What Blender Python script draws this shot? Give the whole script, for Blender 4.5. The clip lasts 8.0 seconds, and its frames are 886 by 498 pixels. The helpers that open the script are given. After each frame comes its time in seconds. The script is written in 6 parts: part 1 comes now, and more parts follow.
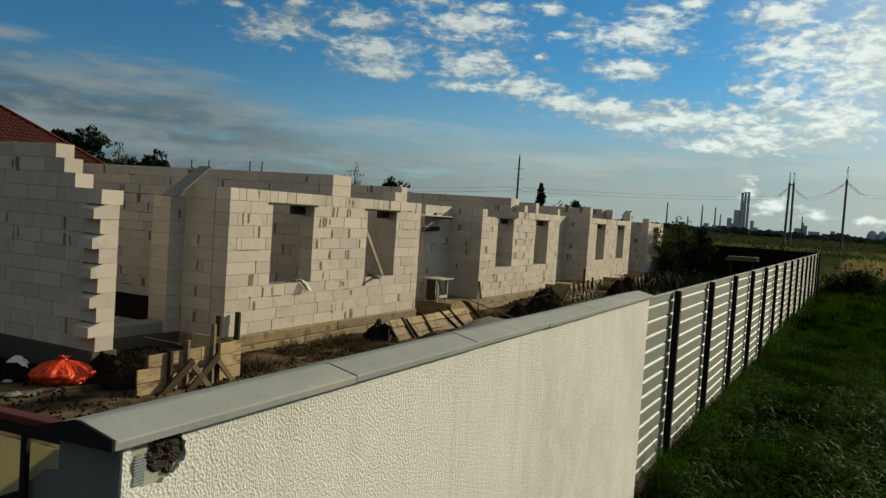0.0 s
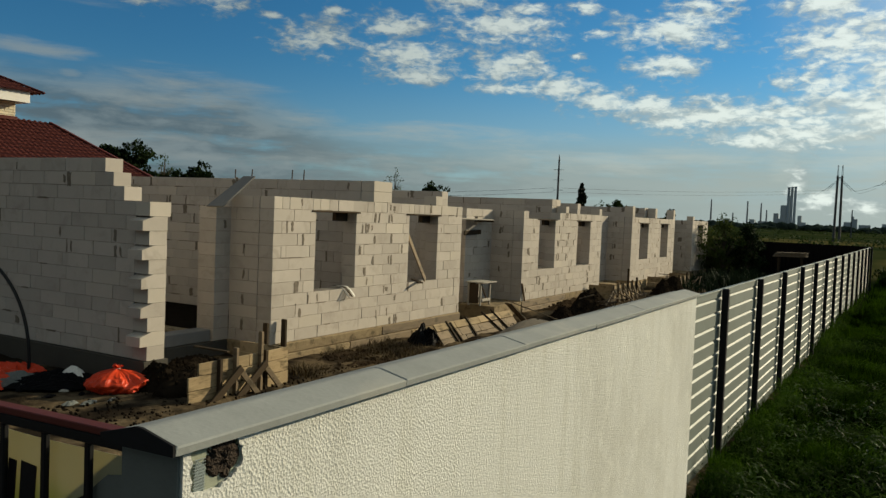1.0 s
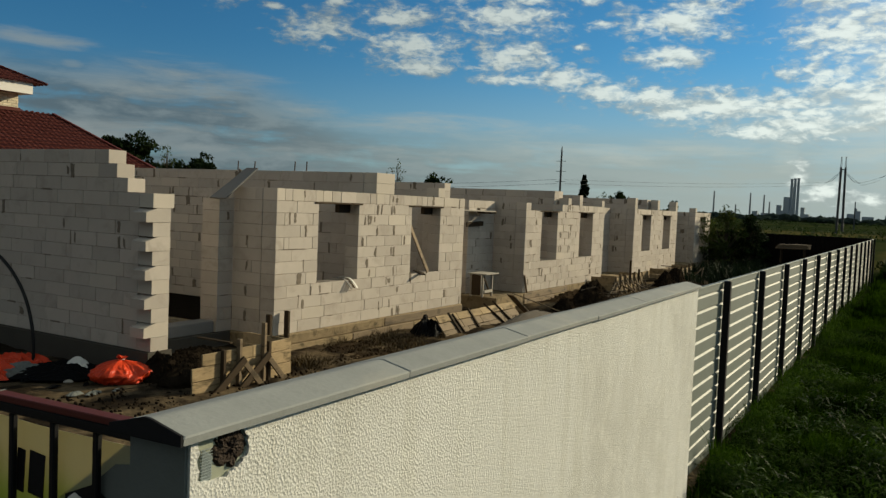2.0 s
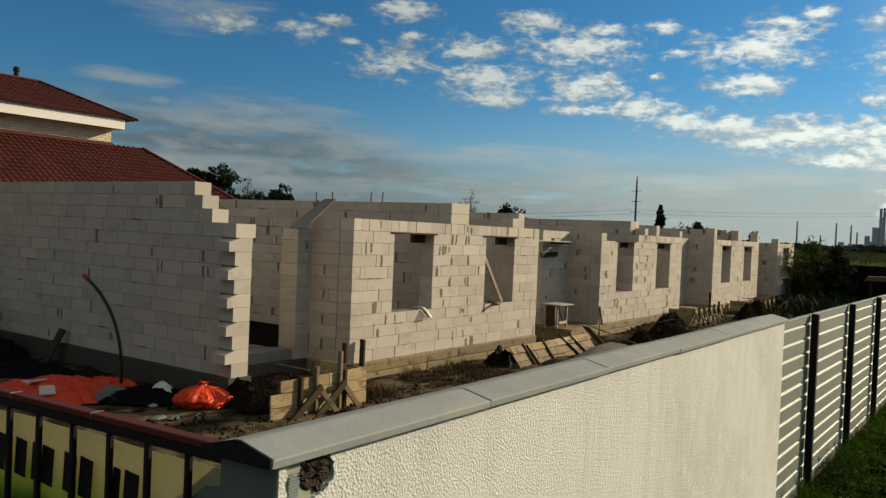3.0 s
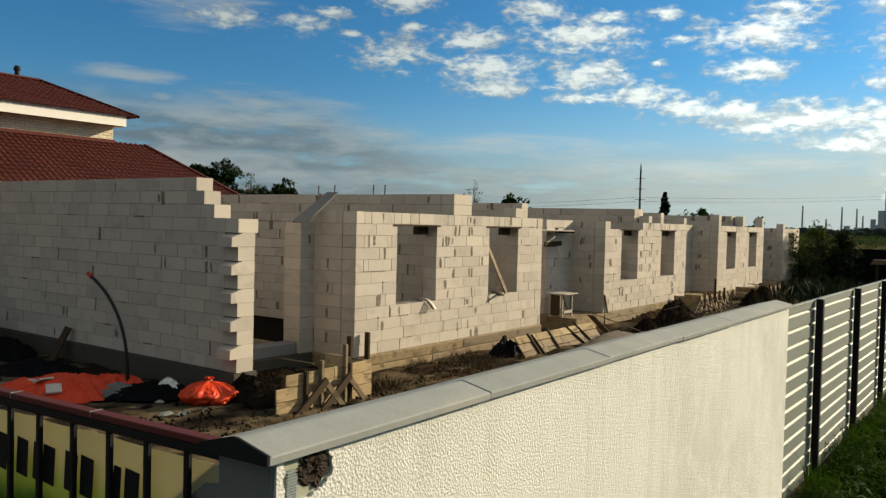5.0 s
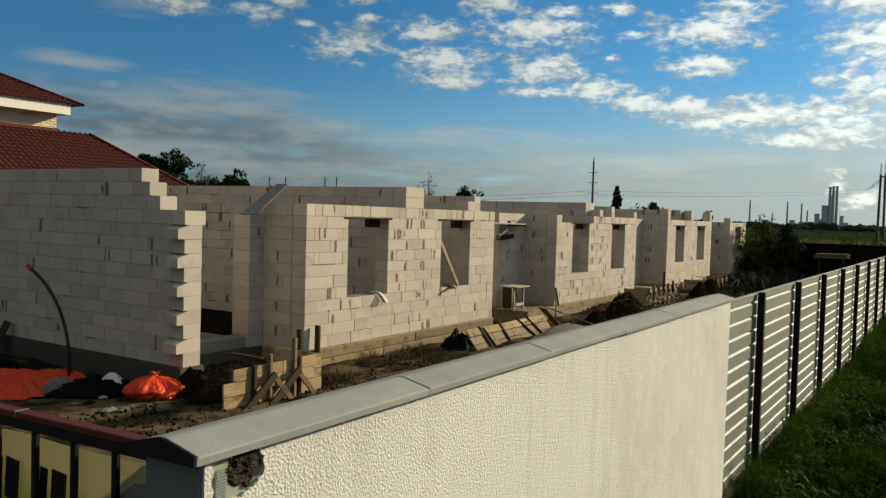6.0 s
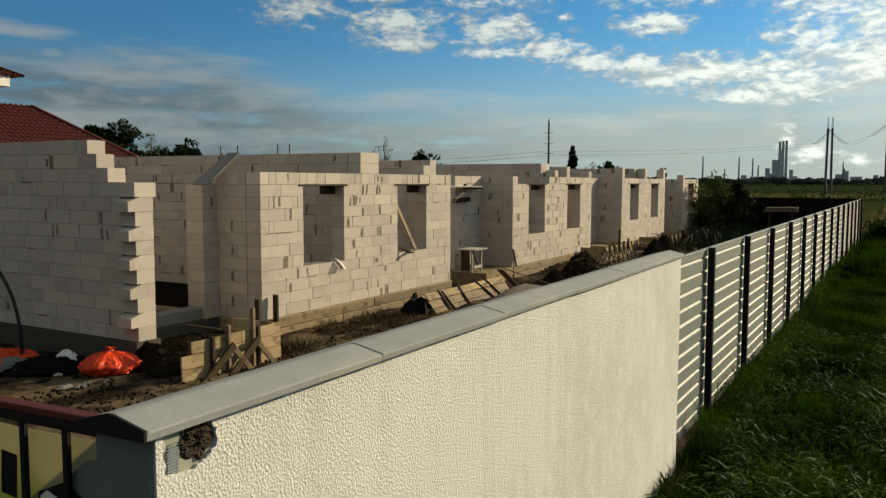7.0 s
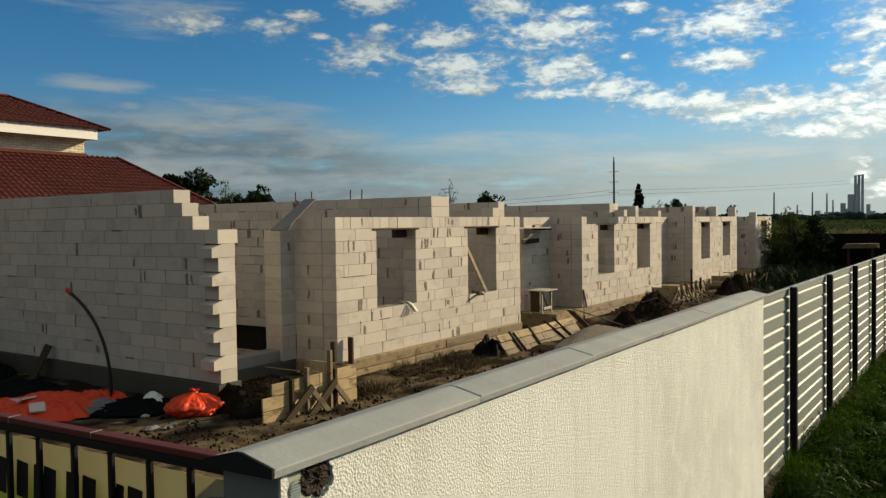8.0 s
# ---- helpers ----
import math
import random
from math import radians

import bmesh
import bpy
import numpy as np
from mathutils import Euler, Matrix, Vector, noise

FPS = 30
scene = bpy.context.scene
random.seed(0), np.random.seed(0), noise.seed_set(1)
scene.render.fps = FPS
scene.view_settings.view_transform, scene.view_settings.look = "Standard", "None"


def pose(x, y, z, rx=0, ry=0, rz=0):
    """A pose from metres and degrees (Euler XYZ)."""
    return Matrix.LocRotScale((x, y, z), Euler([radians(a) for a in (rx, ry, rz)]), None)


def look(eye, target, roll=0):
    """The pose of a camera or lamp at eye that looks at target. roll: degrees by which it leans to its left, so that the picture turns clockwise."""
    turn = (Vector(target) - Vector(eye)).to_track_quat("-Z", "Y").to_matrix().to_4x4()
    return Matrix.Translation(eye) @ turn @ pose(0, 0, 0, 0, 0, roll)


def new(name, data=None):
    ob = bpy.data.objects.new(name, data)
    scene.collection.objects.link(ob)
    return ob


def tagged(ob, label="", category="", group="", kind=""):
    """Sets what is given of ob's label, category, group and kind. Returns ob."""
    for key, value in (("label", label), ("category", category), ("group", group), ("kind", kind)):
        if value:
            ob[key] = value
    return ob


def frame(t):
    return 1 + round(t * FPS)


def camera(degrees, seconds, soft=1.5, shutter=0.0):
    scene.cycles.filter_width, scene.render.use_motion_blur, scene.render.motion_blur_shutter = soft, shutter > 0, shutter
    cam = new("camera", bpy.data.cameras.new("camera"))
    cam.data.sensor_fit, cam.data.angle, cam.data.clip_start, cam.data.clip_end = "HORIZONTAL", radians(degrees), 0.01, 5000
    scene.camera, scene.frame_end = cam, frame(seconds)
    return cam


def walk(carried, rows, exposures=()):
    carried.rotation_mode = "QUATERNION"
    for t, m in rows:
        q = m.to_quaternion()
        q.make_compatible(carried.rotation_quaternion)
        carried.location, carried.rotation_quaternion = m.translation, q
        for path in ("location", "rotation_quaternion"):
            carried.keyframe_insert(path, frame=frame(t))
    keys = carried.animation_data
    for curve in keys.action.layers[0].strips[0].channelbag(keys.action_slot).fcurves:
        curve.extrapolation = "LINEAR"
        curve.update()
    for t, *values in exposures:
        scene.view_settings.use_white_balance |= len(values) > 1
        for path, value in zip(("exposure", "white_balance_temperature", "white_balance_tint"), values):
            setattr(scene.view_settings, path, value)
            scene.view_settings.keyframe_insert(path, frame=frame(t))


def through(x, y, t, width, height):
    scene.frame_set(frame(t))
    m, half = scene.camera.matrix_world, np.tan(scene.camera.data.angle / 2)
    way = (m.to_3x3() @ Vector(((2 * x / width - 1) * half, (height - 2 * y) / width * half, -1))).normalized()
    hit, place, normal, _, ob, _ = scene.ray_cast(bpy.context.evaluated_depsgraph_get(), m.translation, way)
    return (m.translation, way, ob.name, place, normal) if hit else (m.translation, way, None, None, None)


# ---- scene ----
cam = camera(57.9, 8.0, soft=1.4)
walk(cam, (
    (0, look((-0.010, 0.042, 2.557), (-4.546, 8.943, 2.104), 3.88)),
    (0.5, look((-0.009, 0.038, 2.563), (-4.827, 8.786, 2.062), 2.98)),
    (1, look((-0.019, 0.020, 2.556), (-5.008, 8.675, 2.120), 2.37)),
    (1.2, look((-0.007, 0.001, 2.566), (-4.940, 8.686, 2.081), 2.07)),
    (2.3, look((-0.011, -0.005, 2.557), (-5.038, 8.623, 2.006), 2.54)),
    (2.5, look((-0.020, 0.003, 2.553), (-5.068, 8.625, 2.135), 2.79)),
    (3, look((-0.028, -0.037, 2.557), (-5.815, 8.115, 2.353), 2.47)),
    (3.5, look((-0.037, -0.054, 2.555), (-6.626, 7.466, 2.351), 2.74)),
    (4, look((-0.019, -0.036, 2.562), (-6.585, 7.506, 2.449), 1.93)),
    (4.5, look((-0.016, -0.024, 2.567), (-5.997, 7.987, 2.355), 1.43)),
    (5, look((-0.015, -0.005, 2.561), (-5.847, 8.112, 2.245), 1.42)),
    (5.2, look((-0.012, 0.005, 2.563), (-5.787, 8.162, 2.236), 2.66)),
    (6.3, look((0.045, 0.070, 2.574), (-5.239, 8.546, 2.091), 1.16)),
    (6.5, look((0.058, 0.083, 2.572), (-5.306, 8.496, 1.901), 1.01)),
    (7, look((0.059, 0.058, 2.580), (-4.845, 8.733, 1.744), 0.15)),
    (7.5, look((0.031, -0.053, 2.592), (-5.612, 8.182, 2.017), -0.54)),
    (8, look((0.014, -0.103, 2.605), (-5.586, 8.176, 2.285), -0.78)),
), exposures=[(t, e + 0.50, k, tint) for t, e, k, tint in (
    (0.0, -0.56, 6500.0, 1.0), (1.0, -0.56, 6500.0, 1.0), (2.5, -0.55, 6550.0, 3.0), (3.0, -0.40, 6700.0, 5.0), (3.5, 0.0, 6750.0, 6.0),
    (4.0, 0.06, 6750.0, 6.0), (4.5, 0.05, 6700.0, 5.0), (5.0, -0.07, 6650.0, 5.0), (6.5, -0.36, 6700.0, 5.0), (7.0, -0.32, 6800.0, 5.0),
    (8.0, -0.20, 6700.0, 5.0))])

# ---- world, sun, exposure ----
SUN_EL, SUN_AZ = radians(20), radians(61)          # height; turn from +x towards +y
world = bpy.data.worlds.new("sky")
scene.world = world
world.use_nodes = True


class Nodes:
    """Short hand for building node trees."""

    def __init__(self, tree):
        self.t = tree

    def node(self, kind, **sockets):
        n = self.t.nodes.new(kind)
        for k, v in sockets.items():
            self.put(n.inputs[k.replace("_", " ")], v)
        return n

    def put(self, socket, v):
        if isinstance(v, bpy.types.NodeSocket):
            self.t.links.new(v, socket)
        else:
            socket.default_value = v

    def math(self, op, a, b=0.0, c=0.0, clamp=False):
        n = self.t.nodes.new("ShaderNodeMath")
        n.operation, n.use_clamp = op, clamp
        for s, v in zip(n.inputs, (a, b, c)):
            self.put(s, v)
        return n.outputs[0]

    def mix(self, f, a, b, how="MIX"):
        n = self.t.nodes.new("ShaderNodeMix")
        n.data_type, n.blend_type = "RGBA", how
        self.put(n.inputs[0], f)
        for s, v in ((n.inputs[6], a), (n.inputs[7], b)):
            self.put(s, v if isinstance(v, bpy.types.NodeSocket) else (*v, 1.0)[:4])
        return n.outputs[2]

    def noise(self, vec, scale, detail=4.0, rough=0.55, dims="3D", distortion=0.0):
        n = self.t.nodes.new("ShaderNodeTexNoise")
        n.noise_dimensions = dims
        if vec is not None:
            self.put(n.inputs["Vector"], vec)
        n.inputs["Scale"].default_value = scale
        n.inputs["Detail"].default_value = detail
        n.inputs["Roughness"].default_value = rough
        n.inputs["Distortion"].default_value = distortion
        return n.outputs["Fac"]

    def ramp(self, f, lo, hi, a=0.0, b=1.0):
        n = self.t.nodes.new("ShaderNodeMapRange")
        n.interpolation_type = "SMOOTHSTEP"
        for s, v in zip(n.inputs, (f, lo, hi, a, b)):
            self.put(s, v)
        return n.outputs[0]

    def join(self, x, y, z=0.0):
        n = self.t.nodes.new("ShaderNodeCombineXYZ")
        for s, v in zip(n.inputs, (x, y, z)):
            self.put(s, v)
        return n.outputs[0]


# clouds: azimuth left of +y and height in degrees, half width, half height
SUNWARD_CLOUDS = (
    (15.2, 12.8, 3.6, 1.1), (13.4, 13.9, 2.2, 0.9), (15.0, 10.6, 2.2, 0.8), (22.0, 9.3, 2.0, 0.9), (19.1, 8.3, 2.4, 0.9), (16.0, 8.1, 2.2, 0.7),
    (11.7, 7.4, 4.4, 1.1), (7.0, 7.4, 4.8, 1.0), (1.9, 7.8, 4.4, 1.5), (9.0, 5.8, 3.6, 0.6), (4.8, 14.2, 2.6, 1.1), (3.9, 11.7, 3.6, 1.8),
    (0.3, 11.8, 2.2, 2.6), (5.1, 9.4, 2.8, 0.7), (19.5, 12.8, 1.2, 0.3), (20.7, 14.5, 1.0, 0.4), (21.1, 11.3, 0.5, 0.2), (11.1, 14.9, 1.4, 0.4),
    (1.1, 10.0, 2.8, 1.1), (-2.6, 12.0, 3.4, 3.2), (14.6, 6.9, 2.6, 0.7), (6.4, 6.2, 3.8, 0.9),
)
FAR_CLOUDS = (
    (51.0, 13.6, 2.0, 0.6), (46.1, 13.6, 1.6, 0.7), (39.0, 15.3, 1.9, 0.8), (39.4, 11.8, 2.6, 1.0), (34.2, 12.8, 2.4, 0.9), (32.8, 11.1, 3.6, 1.2),
    (32.7, 9.6, 2.4, 0.6), (29.5, 14.7, 2.0, 0.8), (26.3, 13.2, 3.8, 1.1), (24.5, 14.3, 1.6, 0.5), (25.8, 10.4, 3.0, 1.3), (26.1, 9.0, 2.0, 0.4),
    (44.0, 14.3, 1.1, 0.3), (42.7, 13.0, 0.7, 0.25), (38.1, 13.6, 0.8, 0.25), (22.1, 9.1, 2.4, 0.8),
)
STEAM_CLOUDS = ((6.4, 2.9, 0.7, 0.9), (4.9, 1.9, 1.1, 0.7), (2.3, 1.5, 2.0, 0.45), (-1.0, 1.3, 1.2, 0.35))
WISPS = (
    (53.5, 14.2, 6.0, 1.7), (59.0, 15.2, 5.0, 1.3),
    (45.5, 8.0, 4.2, 0.8), (39.7, 6.3, 3.2, 0.9), (49.0, 7.5, 7.7, 1.6), (53.6, 3.8, 12.1, 1.2), (36.8, 3.5, 10.5, 0.7), (57.5, 9.2, 4.0, 0.8), (55.1, 8.0, 0.9, 0.4),
    (30.0, 5.6, 11.0, 0.9), (20.0, 4.0, 9.0, 0.9), (7.1, 4.6, 1.6, 2.2), (3.0, 4.6, 6.0, 1.2), (12.0, 4.6, 5.0, 0.9),
    (13.5, 7.1, 4.6, 1.4), (8.5, 6.4, 5.5, 1.9), (2.0, 6.6, 5.5, 2.6), (-1.0, 10.5, 4.5, 3.5),
)
w = Nodes(world.node_tree)
world.node_tree.nodes.clear()
direction = w.node("ShaderNodeTexCoord").outputs["Generated"]
sep = w.node("ShaderNodeSeparateXYZ", Vector=direction)
DEG = 180 / math.pi
az = w.math("MULTIPLY", w.math("ARCTAN2", w.math("MULTIPLY", sep.outputs[0], -1.0), sep.outputs[1]), DEG)
el = w.math("MULTIPLY", w.math("ARCSINE", sep.outputs[2]), DEG)
flat = w.join(w.math("MULTIPLY", az, 0.1), w.math("MULTIPLY", el, 0.22))
lumps = w.noise(flat, 4.0, 3.0, 0.55, "2D", 0.3)
puffs = w.noise(flat, 11.0, 5.0, 0.6, "2D", 0.3)
streaks = w.noise(w.join(w.math("MULTIPLY", az, 0.03), w.math("MULTIPLY", el, 0.4)), 2.2, 4.0, 0.55, "2D", 0.4)
# the nearer, broken cloud: clumps in view, and loose cloud all over the rest of the sky
field = w.math("MULTIPLY_ADD", w.noise(flat, 0.45, 2.0, 0.5, "2D"), 1.2, w.math("ADD", w.ramp(el, 16.0, 24.0, -1.15, -0.5), w.math("MULTIPLY", w.ramp(az, -4.0, -16.0), 0.75)))
for a0, e0, ha, he in SUNWARD_CLOUDS + FAR_CLOUDS + STEAM_CLOUDS:
    dx = w.math("MULTIPLY", w.math("SUBTRACT", az, a0), 1 / ha)
    dy = w.math("MULTIPLY", w.math("SUBTRACT", el, e0), 1 / he)
    r2 = w.math("ADD", w.math("MULTIPLY", dx, dx), w.math("MULTIPLY", dy, dy))
    field = w.math("MAXIMUM", field, w.math("MULTIPLY_ADD", w.math("SQRT", r2), -0.52, 0.80))
detail = w.math("ADD", w.math("MULTIPLY_ADD", lumps, 1.15, -0.60), w.math("MULTIPLY_ADD", puffs, 1.15, -0.60))
cover = w.ramp(w.math("ADD", field, detail), -0.05, 0.72)
thick = w.ramp(w.math("ADD", w.math("ADD", field, detail), w.math("MULTIPLY_ADD", w.noise(w.join(w.math("MULTIPLY", az, 0.1), w.math("MULTIPLY_ADD", el, 0.22, 0.10)), 4.0, 3.0, 0.55, "2D", 0.3), -1.1, 0.55)), 0.0, 0.85)
# towards the sun the air is paler
level = w.node("ShaderNodeVectorMath", Vector=direction)
level.operation = "DOT_PRODUCT"
level.inputs[1].default_value = (math.cos(SUN_AZ), math.sin(SUN_AZ), 0.0)
sunward = w.ramp(level.outputs["Value"], 0.15, 0.96)
low = w.ramp(el, 11.0, 0.0)
sky = w.node("ShaderNodeTexSky")
sky.sky_type, sky.sun_disc = "NISHITA", False
sky.sun_elevation, sky.sun_rotation = SUN_EL, math.pi / 2 - SUN_AZ
sky.air_density, sky.dust_density, sky.ozone_density = 1.0, 0.15, 6.0
blue = w.node("ShaderNodeHueSaturation", Color=sky.outputs[0], Hue=0.493, Saturation=1.12, Value=1.7).outputs[0]
blue = w.mix(1.0, blue, w.mix(sunward, (0.61, 0.735, 0.80), (0.87, 1.02, 1.06)), "MULTIPLY")
air = w.mix(w.math("MULTIPLY", low, w.math("MULTIPLY_ADD", sunward, 0.85, 0.15)), blue, (7.0, 7.9, 8.3))
# grey sheet of cloud low down, then the broken white cloud
bank = w.math("MULTIPLY_ADD", w.ramp(az, 34.0, 47.0), -3.2, el)
blotch = w.noise(w.join(w.math("MULTIPLY", az, 0.06), w.math("MULTIPLY", el, 0.2)), 3.0, 5.0, 0.58, "2D", 0.12)
sheet = w.math("MULTIPLY", w.math("MULTIPLY", w.ramp(bank, 6.4, 2.6), w.ramp(el, -1.0, 0.8)), w.ramp(w.math("ADD", w.math("MULTIPLY", streaks, 0.5), w.math("MULTIPLY", blotch, 0.5)), 0.3, 0.52))
sheet_colour = w.mix(sunward, w.mix(w.ramp(blotch, 0.42, 0.68), (1.9, 2.55, 3.1), (3.5, 4.2, 4.7)), (7.8, 8.8, 8.6))
col = w.mix(w.math("MULTIPLY", sheet, 0.93), air, sheet_colour)
# soft grey wisps
wisp = None
for a0, e0, ha, he in WISPS:
    dx = w.math("MULTIPLY", w.math("SUBTRACT", az, a0), 1 / ha)
    dy = w.math("MULTIPLY", w.math("SUBTRACT", el, e0), 1 / he)
    m_ = w.math("SUBTRACT", 1.0, w.math("ADD", w.math("MULTIPLY", dx, dx), w.math("MULTIPLY", dy, dy)))
    wisp = m_ if wisp is None else w.math("MAXIMUM", wisp, m_)
fibre = w.noise(w.join(w.math("MULTIPLY", az, 0.07), w.math("MULTIPLY", el, 0.5)), 2.0, 5.0, 0.62, "2D", 0.2)
wisp = w.ramp(w.math("ADD", wisp, w.math("MULTIPLY_ADD", fibre, 3.2, -1.9)), -0.35, 1.6)
col = w.mix(w.math("MULTIPLY", wisp, 0.72), col, w.mix(sunward, (5.2, 5.7, 5.9), (10.4, 11.0, 10.4)))
cloud_colour = w.mix(thick, w.mix(sunward, (3.4, 4.0, 4.4), (7.4, 8.3, 8.5)), w.mix(sunward, (7.2, 7.8, 7.7), (17.6, 18.4, 17.8)))
col = w.mix(w.math("MULTIPLY", cover, 0.92), col, cloud_colour)
# pale glow of the air round the sun
near_sun = w.node("ShaderNodeVectorMath", Vector=direction)
near_sun.operation = "DOT_PRODUCT"
near_sun.inputs[1].default_value = (math.cos(SUN_EL) * math.cos(SUN_AZ), math.cos(SUN_EL) * math.sin(SUN_AZ), math.sin(SUN_EL))
col = w.mix(w.ramp(near_sun.outputs["Value"], 0.78, 1.0, 0.0, 0.75), col, (15.0, 15.2, 14.6))
# away from the sun: unseen dull grey cloud sheet, added as neutral fill light
away = w.ramp(level.outputs["Value"], -0.22, -0.85)
dull = w.mix(w.noise(flat, 0.9, 3.0, 0.5, "2D"), (4.9, 5.05, 4.95), (6.5, 6.6, 6.45))
col = w.mix(w.math("MULTIPLY", away, 0.8), col, dull)
back = w.node("ShaderNodeBackground", Color=col, Strength=0.054)
w.t.links.new(back.outputs[0], w.node("ShaderNodeOutputWorld").inputs[0])

sun = new("sun", bpy.data.lights.new("sun", "SUN"))
sun.data.energy, sun.data.angle, sun.data.color = 5.6, radians(0.6), (1.0, 0.83, 0.60)
toward = Vector((math.cos(SUN_EL) * math.cos(SUN_AZ), math.cos(SUN_EL) * math.sin(SUN_AZ), math.sin(SUN_EL)))
sun.matrix_world = look(toward * 50, (0, 0, 0))


# ---- materials ----
def material(name, colour, rough=0.8, metal=0.0, vary=0.15, scale=6.0, bump=0.3, bump_scale=60.0, depth=0.004,
             per_object=0.0, stain=None, stain_scale=1.2, stain_amount=0.5, specular=0.3, stretch=(1, 1, 1), coords="Object"):
    """A surface with variation at two scales, relief, optional stains and a shift from piece to piece."""
    m = bpy.data.materials.new(name)
    m.use_nodes = True
    n = Nodes(m.node_tree)
    bsdf = m.node_tree.nodes["Principled BSDF"]
    place = n.node("ShaderNodeMapping", Vector=n.node("ShaderNodeTexCoord").outputs[coords])
    place.inputs["Scale"].default_value = stretch
    if per_object:
        info = n.node("ShaderNodeObjectInfo")
        n.put(place.inputs["Location"], n.join(n.math("MULTIPLY", info.outputs["Random"], 37.0), n.math("MULTIPLY", info.outputs["Random"], 91.0)))
    p = place.outputs[0]
    big, fine = n.noise(p, scale, 5.0, 0.6), n.noise(p, bump_scale, 4.0, 0.65)
    shade = n.math("MULTIPLY_ADD", n.math("ADD", n.math("MULTIPLY", big, 0.65), n.math("MULTIPLY", fine, 0.35)), 2.0 * vary, 1.0 - vary)
    if per_object:
        shade = n.math("MULTIPLY", shade, n.math("MULTIPLY_ADD", info.outputs["Random"], 2 * per_object, 1 - per_object))
    c = n.mix(1.0, colour, n.join(shade, shade, shade), "MULTIPLY")
    if stain:
        c = n.mix(n.math("MULTIPLY", n.ramp(n.noise(p, stain_scale, 6.0, 0.65, distortion=0.5), 0.5, 0.68), stain_amount), c, stain)
    n.put(bsdf.inputs["Base Color"], c)
    n.put(bsdf.inputs["Roughness"], n.math("MULTIPLY_ADD", fine, 0.2, rough - 0.1, clamp=True))
    bsdf.inputs["Metallic"].default_value = metal
    bsdf.inputs["Specular IOR Level"].default_value = specular
    if bump:
        b = n.node("ShaderNodeBump", Strength=bump, Distance=depth, Height=n.math("ADD", fine, n.math("MULTIPLY", big, 0.6)))
        n.put(bsdf.inputs["Normal"], b.outputs[0])
    return m


AAC = material("aerated_concrete", (0.432, 0.387, 0.335), 0.95, vary=0.14, scale=4, bump=0.45, bump_scale=70, depth=0.004, per_object=0.085,
               stain=(0.31, 0.272, 0.228), stain_scale=2.6, stain_amount=0.5, specular=0.1)
AAC_PALE = material("cut_aerated_concrete", (0.476, 0.426, 0.361), 0.95, vary=0.08, scale=7, bump_scale=90, per_object=0.06, specular=0.1)
MORTAR = material("joint_mortar", (0.20, 0.178, 0.15), 0.95, vary=0.4, scale=5, stain=(0.035, 0.03, 0.025), stain_scale=3.0, stain_amount=0.9, specular=0.1)
SMEAR = material("mortar_smear", (0.17, 0.143, 0.113), 0.95, vary=0.6, scale=16, bump=0.6, bump_scale=50, depth=0.006, specular=0.1)
COPING = material("coping_concrete", (0.245, 0.255, 0.243), 0.85, vary=0.3, scale=4, bump=0.4, bump_scale=45, depth=0.004, per_object=0.07,
                  stain=(0.33, 0.325, 0.29), stain_scale=1.6, stain_amount=0.6, specular=0.15)
PLINTH = material("plinth_concrete", (0.235, 0.18, 0.108), 0.95, vary=0.5, scale=7, bump=1.0, bump_scale=24, depth=0.022,
                  stain=(0.055, 0.046, 0.028), stain_scale=4.0, stain_amount=0.85, per_object=0.15, specular=0.08)
CONCRETE = material("grey_concrete", (0.068, 0.062, 0.052), 0.95, vary=0.25, scale=2, bump=0.4, bump_scale=30, depth=0.006, specular=0.05)
WOOD = material("raw_timber", (0.30, 0.225, 0.13), 0.85, vary=0.55, scale=4, bump=0.6, bump_scale=24, depth=0.005, per_object=0.22,
                stain=(0.085, 0.064, 0.036), stain_scale=1.8, stain_amount=0.9, specular=0.12, stretch=(4, 1.0, 4))
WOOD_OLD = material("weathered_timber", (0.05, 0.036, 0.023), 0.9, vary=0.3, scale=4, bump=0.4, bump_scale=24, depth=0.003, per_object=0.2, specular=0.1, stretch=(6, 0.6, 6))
SOIL_HEAP = material("dug_soil", (0.015, 0.0115, 0.008), 1.0, vary=0.5, scale=3, bump=1.0, bump_scale=14, depth=0.05, specular=0.0)
CRUMB = material("crumbly_soil", (0.034, 0.024, 0.015), 1.0, vary=0.5, scale=6, bump=1.0, bump_scale=20, depth=0.04, specular=0.0)
SAND = material("grey_sand", (0.085, 0.072, 0.056), 0.95, vary=0.2, scale=4, bump=0.6, bump_scale=60, depth=0.01)
BLACK_STEEL = material("black_paint", (0.008, 0.008, 0.009), 0.55, vary=0.2, scale=8, bump=0.1, specular=0.15)
RAIL = material("red_brown_paint", (0.088, 0.023, 0.018), 0.55, vary=0.2, scale=8, bump=0.15, bump_scale=40, depth=0.001, specular=0.12)
SHEET = material("galvanised_sheet", (0.136, 0.155, 0.136), 0.56, metal=0.05, vary=0.16, scale=2, bump=0.15, bump_scale=8, depth=0.004, specular=0.26)
BROWN_SHEET = material("brown_sheet", (0.115, 0.06, 0.037), 0.5, vary=0.15, scale=2, bump=0.1, per_object=0.08)
DARK_SHEET = material("dark_brown_sheet", (0.007, 0.005, 0.004), 0.7, vary=0.2, scale=2, bump=0.1, specular=0.08)
ROOF = material("maroon_roof_tile", (0.084, 0.023, 0.018), 0.6, vary=0.25, scale=3, bump=0.2, specular=0.1, per_object=0.1)
